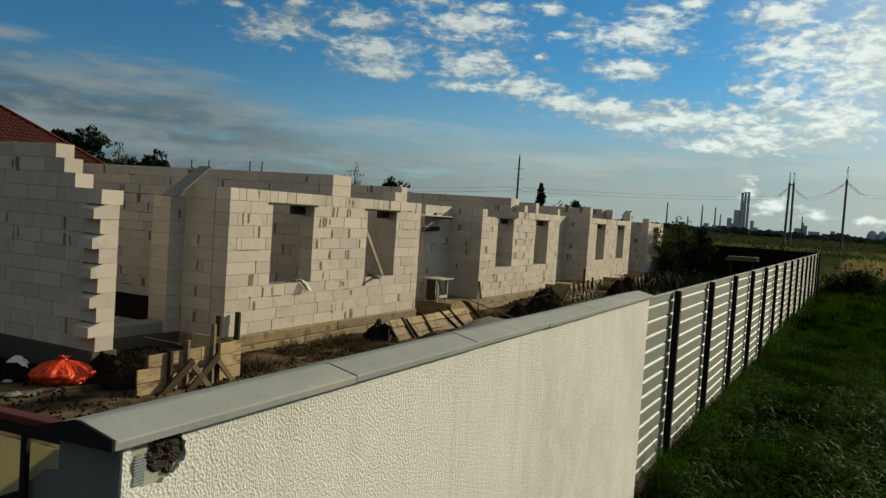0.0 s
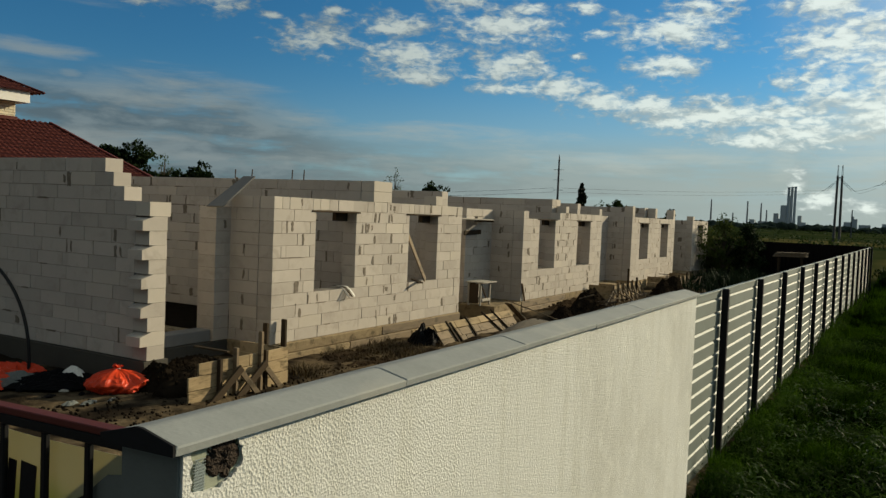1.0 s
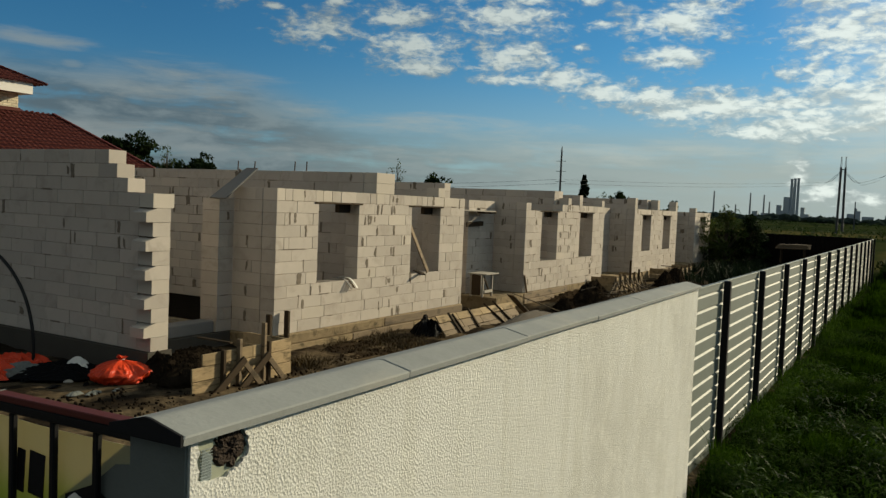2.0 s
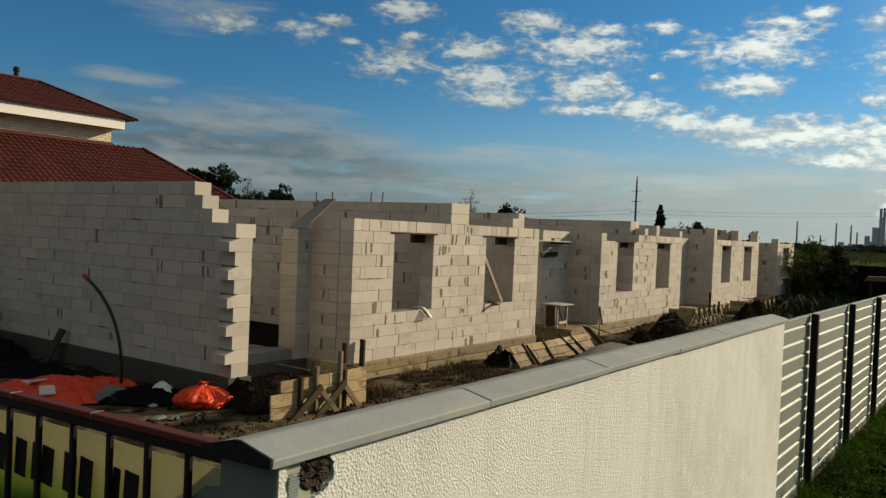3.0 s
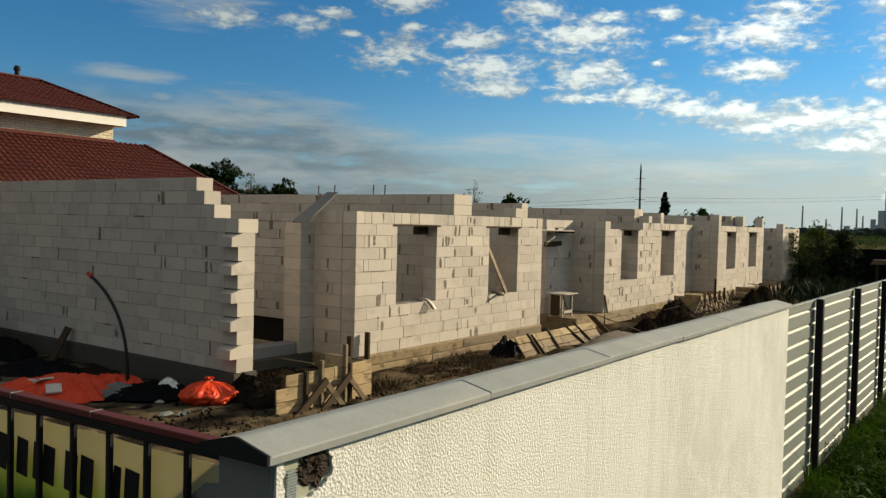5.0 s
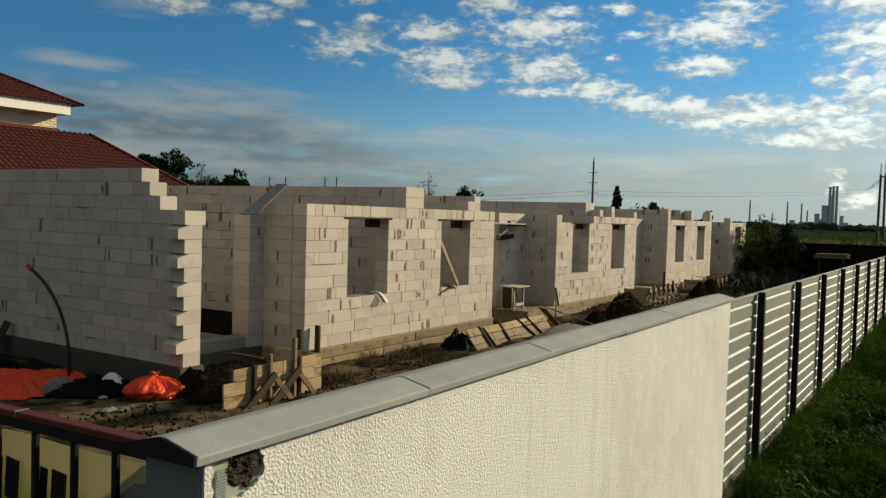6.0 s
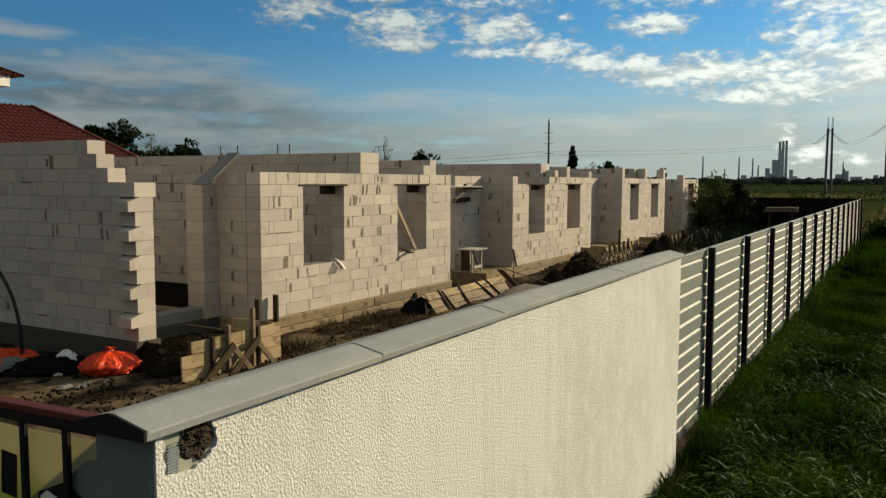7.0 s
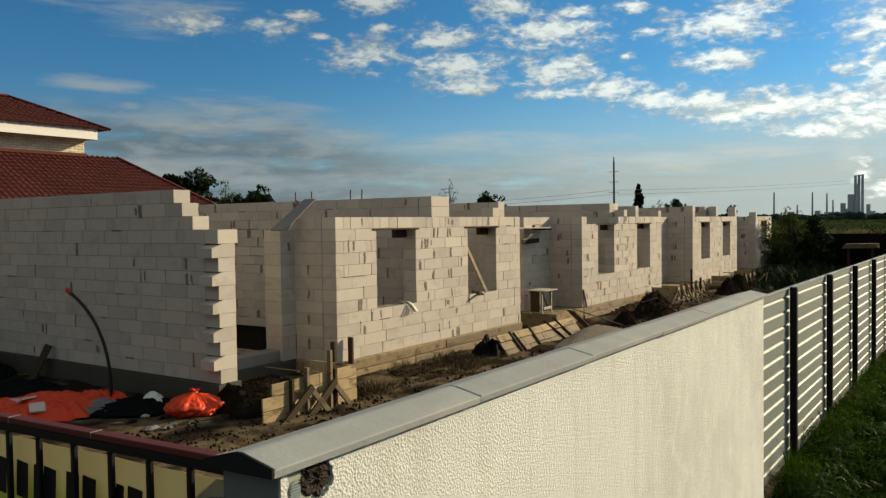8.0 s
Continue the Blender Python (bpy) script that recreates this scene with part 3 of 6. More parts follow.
    for at_, z in spots:
        half, tall = rng.uniform(0.024, 0.042), rng.uniform(0.15, 0.21)
        centre = o + u * at_ + v * -0.0035 + Vector((0, 0, z - z0))
        ring, lean_ = [], rng.uniform(-0.15, 0.15)
        for q in range(14):
            t = 2 * math.pi * q / 14
            h_ = tall / 2 * math.sin(t) * rng.uniform(0.75, 1.1)
            ring.append(centre + u * (half * max(-0.8, min(0.8, 1.3 * math.cos(t))) * rng.uniform(0.5, 1.25) + lean_ * h_) + Vector((0, 0, h_)))
        f0 = [joints.verts.new(p) for p in ring]
        f1 = [joints.verts.new(p + v * 0.02) for p in ring]
        joints.faces.new(f0)
        for q in range(14):
            joints.faces.new((f0[q], f0[(q + 1) % 14], f1[(q + 1) % 14], f1[q]))
    bmesh.ops.remove_doubles(core, verts=core.verts, dist=0.002)
    wall = part("wall", core, MORTAR, house, label)
    if joints.faces:
        tagged(part("mortar_smear", joints, SMEAR, wall), kind="stuff")
    else:
        joints.free()
    loose = bmesh.new()
    for w0, w1, c in found:
        mat = AAC_PALE if rng.random() < (0.4 if small_top and c == courses - 1 else 0.05) or c in pale else AAC
        push = rng.uniform(-0.003, 0.004)
        m = Matrix.Translation(o + u * (w0 + w1) / 2 + v * (thick / 2 + push) + Vector((0, 0, COURSE * (c + 0.5)))) @ turn
        if single:
            ob = new("block", block_mesh(w1 - w0, thick, COURSE, mat))
            ob.parent = wall
            ob.matrix_local = m
        else:
            add_box(loose, m, w1 - w0 - 0.005, thick, COURSE - 0.005, 0.005)
    if single:
        loose.free()
    else:
        tagged(part("blocks", loose, AAC, wall), kind="stuff")
    return wall


FRONT, RECESS, BACK = -8.78, -9.70, -16.3
PERIOD = 9.68


# mortar smears: along the wall from its start, and height
BAY_SPOTS = ((2.84, 2.43), (2.97, 2.43), (3.31, 2.42), (3.4, 2.42), (2.84, 2.01), (3.41, 2.03), (2.8, 1.62), (3.33, 1.62), (3.42, 1.61), (2.54, 1.41), (2.54, 2.23),
             (0.71, 0.79), (2.97, 0.58), (3.33, 0.59), (0.92, 1.01), (1.16, 1.02), (0.32, 2.24), (0.46, 2.25), (0.74, 2.03), (3.8, 1.83), (2.62, 1.23), (3.45, 0.4), (3.68, 0.4))
SIDE_SPOTS = ((0.32, 1.85), (0.31, 1.44), (0.32, 1.02), (0.32, 0.6)), ((0.37, 2.62), (0.37, 2.19), (0.12, 1.76), (0.1, 1.56), (0.37, 1.14))
END_SPOTS = ((1.95, 2.06), (0.71, 2.06), (3.69, 1.63), (5.22, 1.08), (6.6, 0.6))


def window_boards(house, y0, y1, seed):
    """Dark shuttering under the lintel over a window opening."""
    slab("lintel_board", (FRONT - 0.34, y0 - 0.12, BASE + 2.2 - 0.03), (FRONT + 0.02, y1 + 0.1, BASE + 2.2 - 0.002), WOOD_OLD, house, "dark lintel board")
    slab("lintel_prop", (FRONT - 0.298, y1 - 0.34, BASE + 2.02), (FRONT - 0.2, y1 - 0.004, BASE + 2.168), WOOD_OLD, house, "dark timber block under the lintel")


def duplex(n, y0):
    """Half-built pair of houses: foundation, the two-window bay, the recess walls and the party walls. y0: the bay's near corner."""
    near = True
    word = ("first", "second", "third", "fourth")[n]
    house = thing("unfinished_house", f"{word} roofless white aerated-block house in the row", "house", "row of unfinished houses")
    bay = 6.28 if n < 3 else 3.3
    # foundation
    lo = 7.35 if n == 0 else y0 - 1.67
    hi = y0 + bay + (1.63 if n < 3 else 0.1)
    bm = bmesh.new()
    m0 = Matrix.Translation(((FRONT + 0.03 + BACK) / 2, (y0 - 0.03 + y0 + bay + 0.03) / 2, BASE / 2 - 0.16))
    add_box(bm, m0, FRONT + 0.03 - BACK, bay + 0.06, BASE + 0.32 - 0.004, 0.012)
    part("plinth", bm, PLINTH, house, "stained concrete plinth")
    for z0, z1, out, cuts in ((-0.1, 0.145, 0.062, 3), (0.155, 0.318, 0.045, 2)):
        step = bay / cuts
        for k in range(cuts):
            ya, yb = y0 + step * k + 0.006, y0 + step * (k + 1) - 0.006
            bm = bmesh.new()
            add_box(bm, Matrix.Translation((FRONT + out / 2 + 0.005, (ya + yb) / 2, (z0 + z1) / 2)) @ pose(0, 0, 0, 0.15 * math.sin(5 * k + n), 0.8 * math.sin(3 * k + n), 0), out, yb - ya, z1 - z0, 0.012)
            part("shutter_board", bm, WOOD_STAINED if (k + n) % 2 else PLINTH, house, "stained shuttering board on the plinth")
    slab("floor_fill", (BACK + 0.35, y0 + 0.32, BASE - 0.05), (FRONT - 0.35, y0 + min(2.7, bay - 0.4), BASE + 0.012), SOIL_HEAP, house, "dark earth fill")
    if n:
        slab("porch_slab", (BACK, lo + 0.005, -0.3), (FRONT + 0.05, y0 - 0.035, BASE - 0.012), PLINTH, house, "stained concrete porch slab")
    wins = ((1.07, 2.23, 4, 10), (4.05, 5.2, 4, 10)) if n < 3 else ((1.1, 2.3, 4, 10),)
    # the top course of the second house is only begun
    open_top = ((0.32, 2.55, 11, 11),) if n == 1 else ()
    block_wall(house, (FRONT, y0), (0, 1), bay, 0.3, 12, holes=wins + open_top, seed=20 + n, smear=0.2 if n == 0 else 0.3, single=near, small_top=True,
               spots=BAY_SPOTS if n == 0 else ())
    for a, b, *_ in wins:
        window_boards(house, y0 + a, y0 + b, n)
    # sides of the bay, facing the recesses
    block_wall(house, (FRONT - 0.305, y0), (-1, 0), 0.62, 0.3, 12, seed=40 + n, smear=0.1 if n < 2 else 0.4, big=1.25 if n == 0 else 1.8, single=near, side=-1, spots=SIDE_SPOTS[n] if n < 2 else ())
    if n < 3:
        block_wall(house, (FRONT - 0.305, y0 + bay), (-1, 0), 0.62, 0.3, 12, seed=50 + n, smear=0.2, side=1)
    # double party wall through the middle of the bay
    if n < 3:
        py = y0 + 2.76
        block_wall(house, (FRONT - (0.31 if n == 0 else 0.35), py), (-1, 0), FRONT - 0.31 - BACK - 0.31, 0.32, 14, seed=60 + n, smear=0.4, side=-1, big=1.6)
        block_wall(house, (FRONT - (0.31 if n == 0 else 0.35), py + 0.33), (-1, 0), FRONT - 0.31 - BACK - 0.31, 0.32, 14, seed=70 + n, smear=0, side=-1)
    # rear wall
    block_wall(house, (BACK, lo + 0.5 if n == 0 else lo), (0, 1), hi - lo - (0.5 if n == 0 else 0), 0.3, 13, seed=80 + n, smear=0, single=False)
    return house


houses = [duplex(n, 9.76 + PERIOD * n) for n in range(4)]
first = houses[0]

# end wall of the first house, with a raked and toothed end
RAKE = [0.29] * 11 + [0.54, 0.77, 0.96]
TOOTH_LEFT = [0.0 if c % 2 == 0 else -0.1 for c in range(14)]
END_BASE = BASE + 0.03
end_wall = block_wall(first, (-8.97, 7.5), (-1, 0), 7.33, 0.3, 14, END_BASE, begin=RAKE, end=TOOTH_LEFT, seed=5, smear=0.06, side=-1, spots=END_SPOTS)
for c in range(11):
    # end blocks: every second one stands forward, cut off aslant above
    front = 7.5 if c % 2 == 0 else 7.38
    far = 7.80 if c < 10 else 7.86
    z = END_BASE + COURSE * c + 0.0015
    ring = [(far, 0.0), (far, 0.197), (front + 0.2, 0.197), (front, 0.197 if c % 2 == 0 else 0.135), (front, 0.0)]
    verts = [(x, y, z + h) for x in (-8.97 + 0.004 * math.sin(3 * c), -9.257) for y, h in ring]
    faces = [(0, 1, 2, 3, 4), (9, 8, 7, 6, 5)] + [(k, k + 5, (k + 1) % 5 + 5, (k + 1) % 5) for k in range(5)]
    bm = bmesh.new()
    vs = [bm.verts.new(p) for p in verts]
    for f in faces:
        bm.faces.new([vs[q] for q in f])
    part("block", bm, AAC_PALE if c in (1, 4, 10) else AAC, end_wall)
slab("plinth", (BACK - 0.05, 7.44, -0.3), (-8.95, 7.86, END_BASE - 0.004), CONCRETE, first, "rough grey concrete footing")
# doorway of the first house: a stub of front wall, one course as a sill
block_wall(first, (RECESS, 9.42), (0, 1), 0.335, 0.38, 11, seed=7, smear=0.1)
slab("door_sill", (RECESS - 0.34, 7.812, BASE - 0.004), (RECESS - 0.04, 9.41, BASE + 0.19), GREY_SHEETING, first, "smooth grey concrete sill of the doorway", 0.012)
slab("footing", (RECESS - 0.34, 7.865, -0.3), (RECESS + 0.02, 9.725, BASE - 0.006), CONCRETE, first, "concrete footing under the doorway")
# walls in the recesses of the others
for n in (1, 2, 3):
    y0 = 9.76 + PERIOD * n
    h = houses[n]
    # party wall between the houses, and front walls set back on either side
    block_wall(h, (-10.25, y0 - 1.82), (-1, 0), 5.7, 0.3, 14, seed=90 + n, smear=0.2, side=-1)
    block_wall(h, (RECESS, y0 - 1.5), (0, 1), 1.48, 0.3, 12, holes=((0.45, 0.62, 10, 10),), seed=95 + n, smear=0.3)
    block_wall(h, (RECESS, y0 - 3.38), (0, 1), 1.4, 0.3, 11 if n == 1 else 12, seed=98 + n, smear=0.2)
# blocks standing on the tops of the walls
for n, y, z, wide in ((0, 12.52, 12, 0.62), (0, 14.84, 12, 0.28), (1, 22.44, 12, 0.25), (1, 25.44, 12, 0.25),
                      (2, 29.13, 12, 0.3), (2, 32.2, 12, 0.3), (2, 35.1, 12, 0.28), (3, 38.81, 12, 0.3)):
    for c in range(2 if n == 0 and wide > 0.5 or n == 2 else 1):
        ob = new("block", block_mesh(wide, 0.3, COURSE, AAC_PALE))
        ob.parent = houses[n]
        ob.matrix_local = pose(FRONT - 0.152, y + wide / 2, BASE + COURSE * (z + 0.5 + c), 0, 0, 90)

# grey sheet propped over the doorway
def sheet_between(name, pts, thick, mat, label, category):
    """A flat sheet with four corners."""
    p = [Vector(q) for q in pts]
    nrm = (p[1] - p[0]).cross(p[3] - p[0]).normalized() * thick
    faces = [(0, 1, 2, 3), (7, 6, 5, 4)] + [(i, i + 4, (i + 1) % 4 + 4, (i + 1) % 4) for i in range(4)]
    ob = mesh_object(name, [tuple(q) for q in p] + [tuple(q - nrm) for q in p], faces, mat)
    bm_ = bmesh.new()
    bm_.from_mesh(ob.data)
    bmesh.ops.recalc_face_normals(bm_, faces=bm_.faces)
    bm_.to_mesh(ob.data)
    bm_.free()
    return tagged(ob, label, category)


sheet_between("cover_sheet", ((-9.88, 9.38, 2.535), (-9.53, 9.38, 2.535), (-9.37, 9.93, 3.05), (-9.62, 9.93, 3.05)), 0.022, GREY_SHEETING,
              "grey fibre sheet propped on the wall stub by the doorway", "sheet")

# ---- boundary wall, gate and metal fence ----
def boundary_wall():
    wall = thing("boundary_wall", "white stuccoed boundary wall with grey coping slabs", "wall", kind="structure")
    back, face = -1.6495, -1.6375
    slab("stucco_body", (-1.8725, 1.50, -0.5), (back, 7.50, 1.90), MESH_GREY, wall, "grey undercoat of the wall")
    hy, hz, top = 1.622, 1.836, 1.898
    hole, rim = [], []
    for k in range(48):
        t = 2 * math.pi * k / 48
        e = 1 + 0.16 * noise.noise((math.cos(t) * 2.4, math.sin(t) * 2.4, 7.0)) + 0.10 * noise.noise((math.cos(t) * 8, math.sin(t) * 8, 3.0))
        e *= (abs(math.cos(t)) ** 5 + abs(math.sin(t)) ** 5) ** -0.2 * (0.8 if math.cos(t) > 0.2 and math.sin(t) < -0.4 else 0.96)
        hole.append((hy + 0.098 * e * math.cos(t), min(top - 0.004, hz + 0.068 * e * math.sin(t))))
        r = min((2.222 - hy if math.cos(t) > 0 else hy - 1.50) / max(abs(math.cos(t)), 1e-6), ((top - hz) if math.sin(t) > 0 else hz - 1.60) / max(abs(math.sin(t)), 1e-6))
        rim.append((hy + r * math.cos(t), hz + r * math.sin(t)))
    rim += [(2.222, top), (1.50, top), (1.50, 1.60), (2.222, 1.60)]
    verts = [(face, y, z) for y, z in rim] + [(face, y, z) for y, z in hole] + [(back - 0.002, y, z) for y, z in hole]
    faces = []
    for k in range(48):
        j = (k + 1) % 48
        corner = [48 + c for c, (cy, cz) in enumerate(rim[48:]) if (rim[k][0] == cy or rim[j][0] == cy or abs(rim[k][0] - cy) < 1e-6 or abs(rim[j][0] - cy) < 1e-6)
                  and (abs(rim[k][1] - cz) < 1e-6 or abs(rim[j][1] - cz) < 1e-6) and abs(rim[k][0] - rim[j][0]) > 1e-6 and abs(rim[k][1] - rim[j][1]) > 1e-6]
        faces.append((k, *corner[:1], j, 52 + j, 52 + k))
        faces.append((52 + k, 52 + j, 100 + j, 100 + k))
    bm = bmesh.new()
    vs = [bm.verts.new(q) for q in verts]
    for f in faces:
        bm.faces.new([vs[q] for q in f])
    part("stucco_face", bm, STUCCO, wall, "white rough-cast stucco")
    for nm, lo, hi in (("stucco_face", (back, 1.50, -0.5), (face, 7.50, 1.60)), ("stucco_face", (back, 2.222, 1.60), (face, 7.50, top))):
        p_ = [(face, lo[1], lo[2]), (face, hi[1], lo[2]), (face, hi[1], hi[2]), (face, lo[1], hi[2])]
        p_ += [(back, y, z) for x, y, z in p_]
        mesh_object(nm, p_, [(0, 1, 2, 3), (1, 5, 6, 2), (4, 0, 3, 7)], STUCCO, wall, "white rough-cast stucco")
    mesh_object("stucco_edge", [(face, 1.50, 1.60), (face, 1.50, top), (back, 1.50, top), (back, 1.50, 1.60)], [(0, 1, 2, 3)], STUCCO, wall)
    end = [(-1.8725, 7.5005, -0.5), (face, 7.5005, -0.5), (face, 7.5005, 1.898), (-1.8725, 7.5005, 1.898)]
    mesh_object("stucco_edge", end, [(0, 1, 2, 3)], STUCCO, wall)
    # proud dark pieces draw the line of shadow between coping and stucco
    bm = bmesh.new()
    for k in range(29):
        a = 1.505 + 0.2 * k
        add_box(bm, pose(-1.752, a + 0.1, 1.9015 + 0.0008 * math.sin(k * 5.1)), 0.233 + 0.004 * math.sin(k * 2.7), 0.199, 0.005, 0.001)
    part("mortar_bed", bm, MORTAR, wall, "dark strip drawn for the shadow gap under the coping")
    # patch of torn stucco under the coping
    rng = random.Random(3)
    bm = bmesh.new()
    rings = []
    for r in range(7):
        f = 1 - r / 6.5
        row = []
        for k in range(40):
            t = 2 * math.pi * k / 40
            edge = 1 + 0.22 * noise.noise((math.cos(t) * 2.2, math.sin(t) * 2.2, 7.0)) + 0.08 * noise.noise((math.cos(t) * 9, math.sin(t) * 9, 3.0))
            deep = 0.008 * noise.noise((f * 7, f * math.cos(t) * 9, f * math.sin(t) * 9)) + 0.008 * noise.noise((f * math.cos(t) * 26, f * math.sin(t) * 26, 2.0)) if 0 < r else 0.0
            row.append(bm.verts.new((-1.6505 + (0.006 if r == 1 else 0.008 if r else 0.0) + deep, 1.652 + 0.068 * f * edge * math.cos(t), 1.845 + 0.056 * f * edge * math.sin(t))))
        rings.append(row)
        if r:
            for k in range(40):
                bm.faces.new((rings[-2][k], rings[-2][(k + 1) % 40], row[(k + 1) % 40], row[k]))
    bm.faces.new(rings[-1])
    part("torn_patch", bm, PLASTER_TORN, wall, "dark ragged hole in the stucco")
    bm = bmesh.new()
    for k in range(9):
        span(bm, (-1.644, 1.545 + 0.004 * k, 1.752), (-1.644, 1.55 + 0.004 * k, 1.865 - 0.003 * k), 0.0022, 0.003, 0.0004)
    for k in range(14):
        span(bm, (-1.644, 1.54, 1.752 + 0.0085 * k), (-1.644, 1.585, 1.752 + 0.0085 * k), 0.003, 0.002, 0.0004)
    part("mesh_strip", bm, PAPER, wall, "bare reinforcing mesh")
    # coping slabs with a low ridge
    marks = (1.45, 2.55, 3.64, 4.69, 5.73, 7.51)
    for i in range(5):
        a, b = marks[i] + 0.0012, marks[i + 1] - 0.0012
        rz = rng.uniform(-0.003, 0.003)
        rx = rng.uniform(-0.0015, 0.0015)
        prof = [(-1.895, 1.897), (-1.895, 1.918), (-1.755, 1.957), (-1.735, 1.957), (-1.613, 1.930), (-1.610, 1.925), (-1.613, 1.904), (-1.645, 1.901)]
        bm = bmesh.new()
        rings = []
        for y, s in ((a, 0.004), (a + 0.006, 0), (b - 0.006, 0), (b, 0.004)):
            rings.append([bm.verts.new((x + rx, y, z + rz - (s if z > 1.91 else -s * 0.5))) for x, z in prof])
        for r0, r1 in zip(rings, rings[1:]):
            for k in range(len(prof)):
                bm.faces.new((r0[k], r0[(k + 1) % len(prof)], r1[(k + 1) % len(prof)], r1[k]))
        bm.faces.new(rings[0])
        bm.faces.new(rings[-1][::-1])
        part("coping_slab", bm, COPING, wall)
    # dark end of the coping, grey end of the wall
    rim = [(-1.897, 1.895), (-1.897, 1.921), (-1.757, 1.960), (-1.733, 1.960), (-1.611, 1.933), (-1.611, 1.903)]
    verts = [(x, y, z) for y in (1.441, 1.4495) for x, z in rim]
    mesh_object("end_cap", verts, [tuple(range(6)), tuple(range(11, 5, -1))] + [(k, k + 6, (k + 1) % 6 + 6, (k + 1) % 6) for k in range(6)], COPING_END, wall, "dark end of the coping slab")
    slab("end_face", (-1.872, 1.49, -0.2), (-1.645, 1.4995, 1.89), PIER, wall, "grey end of the wall")


boundary_wall()


def railing():
    gate = thing("railing", "black steel railing with a red-brown top rail beside the wall", "railing")
    y, x0, x1 = 1.62, -6.9, -1.90

    def top(x):
        return 1.868 + (x + 2.0) * 0.027

    bm = bmesh.new()
    span(bm, (x0, y, top(x0) - 0.012), (x1, y, top(x1) - 0.012), 0.05, 0.024, 0.003)
    part("top_rail", bm, RAIL, gate, "red-brown top rail")
    bar("rail_underside", (x0, y, top(x0) - 0.043), (x1, y, top(x1) - 0.043), 0.044, 0.034, BLACK_STEEL, gate)
    for x in (-2.18, -2.40, -2.626, -2.864, -3.11, -3.338, -3.597, -3.84, -4.37, -4.70, -4.96, -5.22, -5.48, -5.74, -6.0, -6.26, -6.52):
        bar("upright", (x, y - 0.004, 0.12), (x, y - 0.004, top(x) - 0.06), 0.026, 0.02, BLACK_STEEL, gate)
    bar("post", (-4.1, y, -0.3), (-4.1, y, top(-4.1) - 0.061), 0.115, 0.08, BLACK_STEEL, gate, "thick black post")
    for x in (-2.03, -2.72, -3.3, -3.72, -4.18, -4.9):
        bm = bmesh.new()
        add_box(bm, pose(x, y, top(x) - 0.010, 0, -1.5, 4), 0.005, 0.054, 0.026, 0.001)
        part("cable_tie", bm, GREY_FILM, gate, "pale cable tie")


railing()


def banner():
    ob = thing("banner", "cream and green printed banner tied behind the railing", "banner")
    y = 1.652
    xs = np.linspace(-6.8, -1.95, 80)
    zs = np.linspace(0.9, 1.77, 14)
    verts = [(x, y + 0.008 * noise.noise((x * 3, z * 4, 1.0)) + 0.006 * math.sin(x * 11), z + 0.027 * (x + 2.0)) for z in zs for x in xs]
    faces = [(j * 80 + i, j * 80 + i + 1, (j + 1) * 80 + i + 1, (j + 1) * 80 + i) for j in range(13) for i in range(79)]
    sheet = mesh_object("sheet", verts, faces, BANNER, ob)
    s = sheet.modifiers.new("thickness", "SOLIDIFY")
    s.thickness, s.offset = 0.002, 1.0
    # a grey corner of the print by the wall
    grey = [(-2.38, y - 0.014, 1.50), (-1.96, y - 0.014, 1.50), (-1.96, y - 0.014, 1.735), (-2.12, y - 0.014, 1.705)]
    sheet2 = mesh_object("grey_print", grey, [(0, 1, 2, 3)], PIER, ob, "grey corner of the print")
    s = sheet2.modifiers.new("thickness", "SOLIDIFY")
    s.thickness = 0.002
    # bars where the print carries a line of figures
    for x, wide in ((-4.57, 0.03), (-4.45, 0.05), (-4.32, 0.085), (-3.815, 0.03), (-3.71, 0.085), (-3.56, 0.085), (-3.45, 0.085), (-3.375, 0.03), (-3.28, 0.085), (-3.17, 0.045),
                    (-3.075, 0.085), (-2.915, 0.085), (-2.805, 0.085), (-2.61, 0.045), (-2.52, 0.085)):
        z = 1.588 + 0.027 * (x + 2.6)
        bm = bmesh.new()
        add_box(bm, pose(x, y - 0.017, z, 0, 4, 0), wide, 0.003, 0.152, 0.001)
        part("print_bar", bm, BLACK_STEEL, ob, "dark printed bar")
    # dark house-shaped emblem, plain
    for pts, m_, nm in (([(-2.36, 1.56), (-2.22, 1.62), (-2.1, 1.56), (-2.1, 1.5), (-2.36, 1.5)], BLACK_STEEL, "emblem"),
                        ([(-2.345, 1.55), (-2.31, 1.575), (-2.26, 1.56), (-2.255, 1.51), (-2.34, 1.50)], WHITE_TRIM, "emblem_face")):
        lift = 0.018 if nm == "emblem" else 0.0205
        o = mesh_object(nm, [(x, y - lift, z) for x, z in pts], [tuple(range(5))], m_, ob)
        s = o.modifiers.new("thickness", "SOLIDIFY")
        s.thickness = 0.002
    # loose pale notice on the post
    return ob


banner()
note = thing("notice_sheet", "pale paper notice fixed to the railing post", "notice")
slab("paper", (-3.86, 1.585, 1.12), (-3.5, 1.588, 1.39), PAPER, note)
note2 = thing("notice_sheet", "large pale blue-grey board fixed to the railing", "notice")
slab("board", (-4.85, 1.572, 0.8), (-4.17, 1.578, 1.39), PAPER, note2)


def fence_x(y):
    return -1.80 + 0.0125 * (y - 9.6)


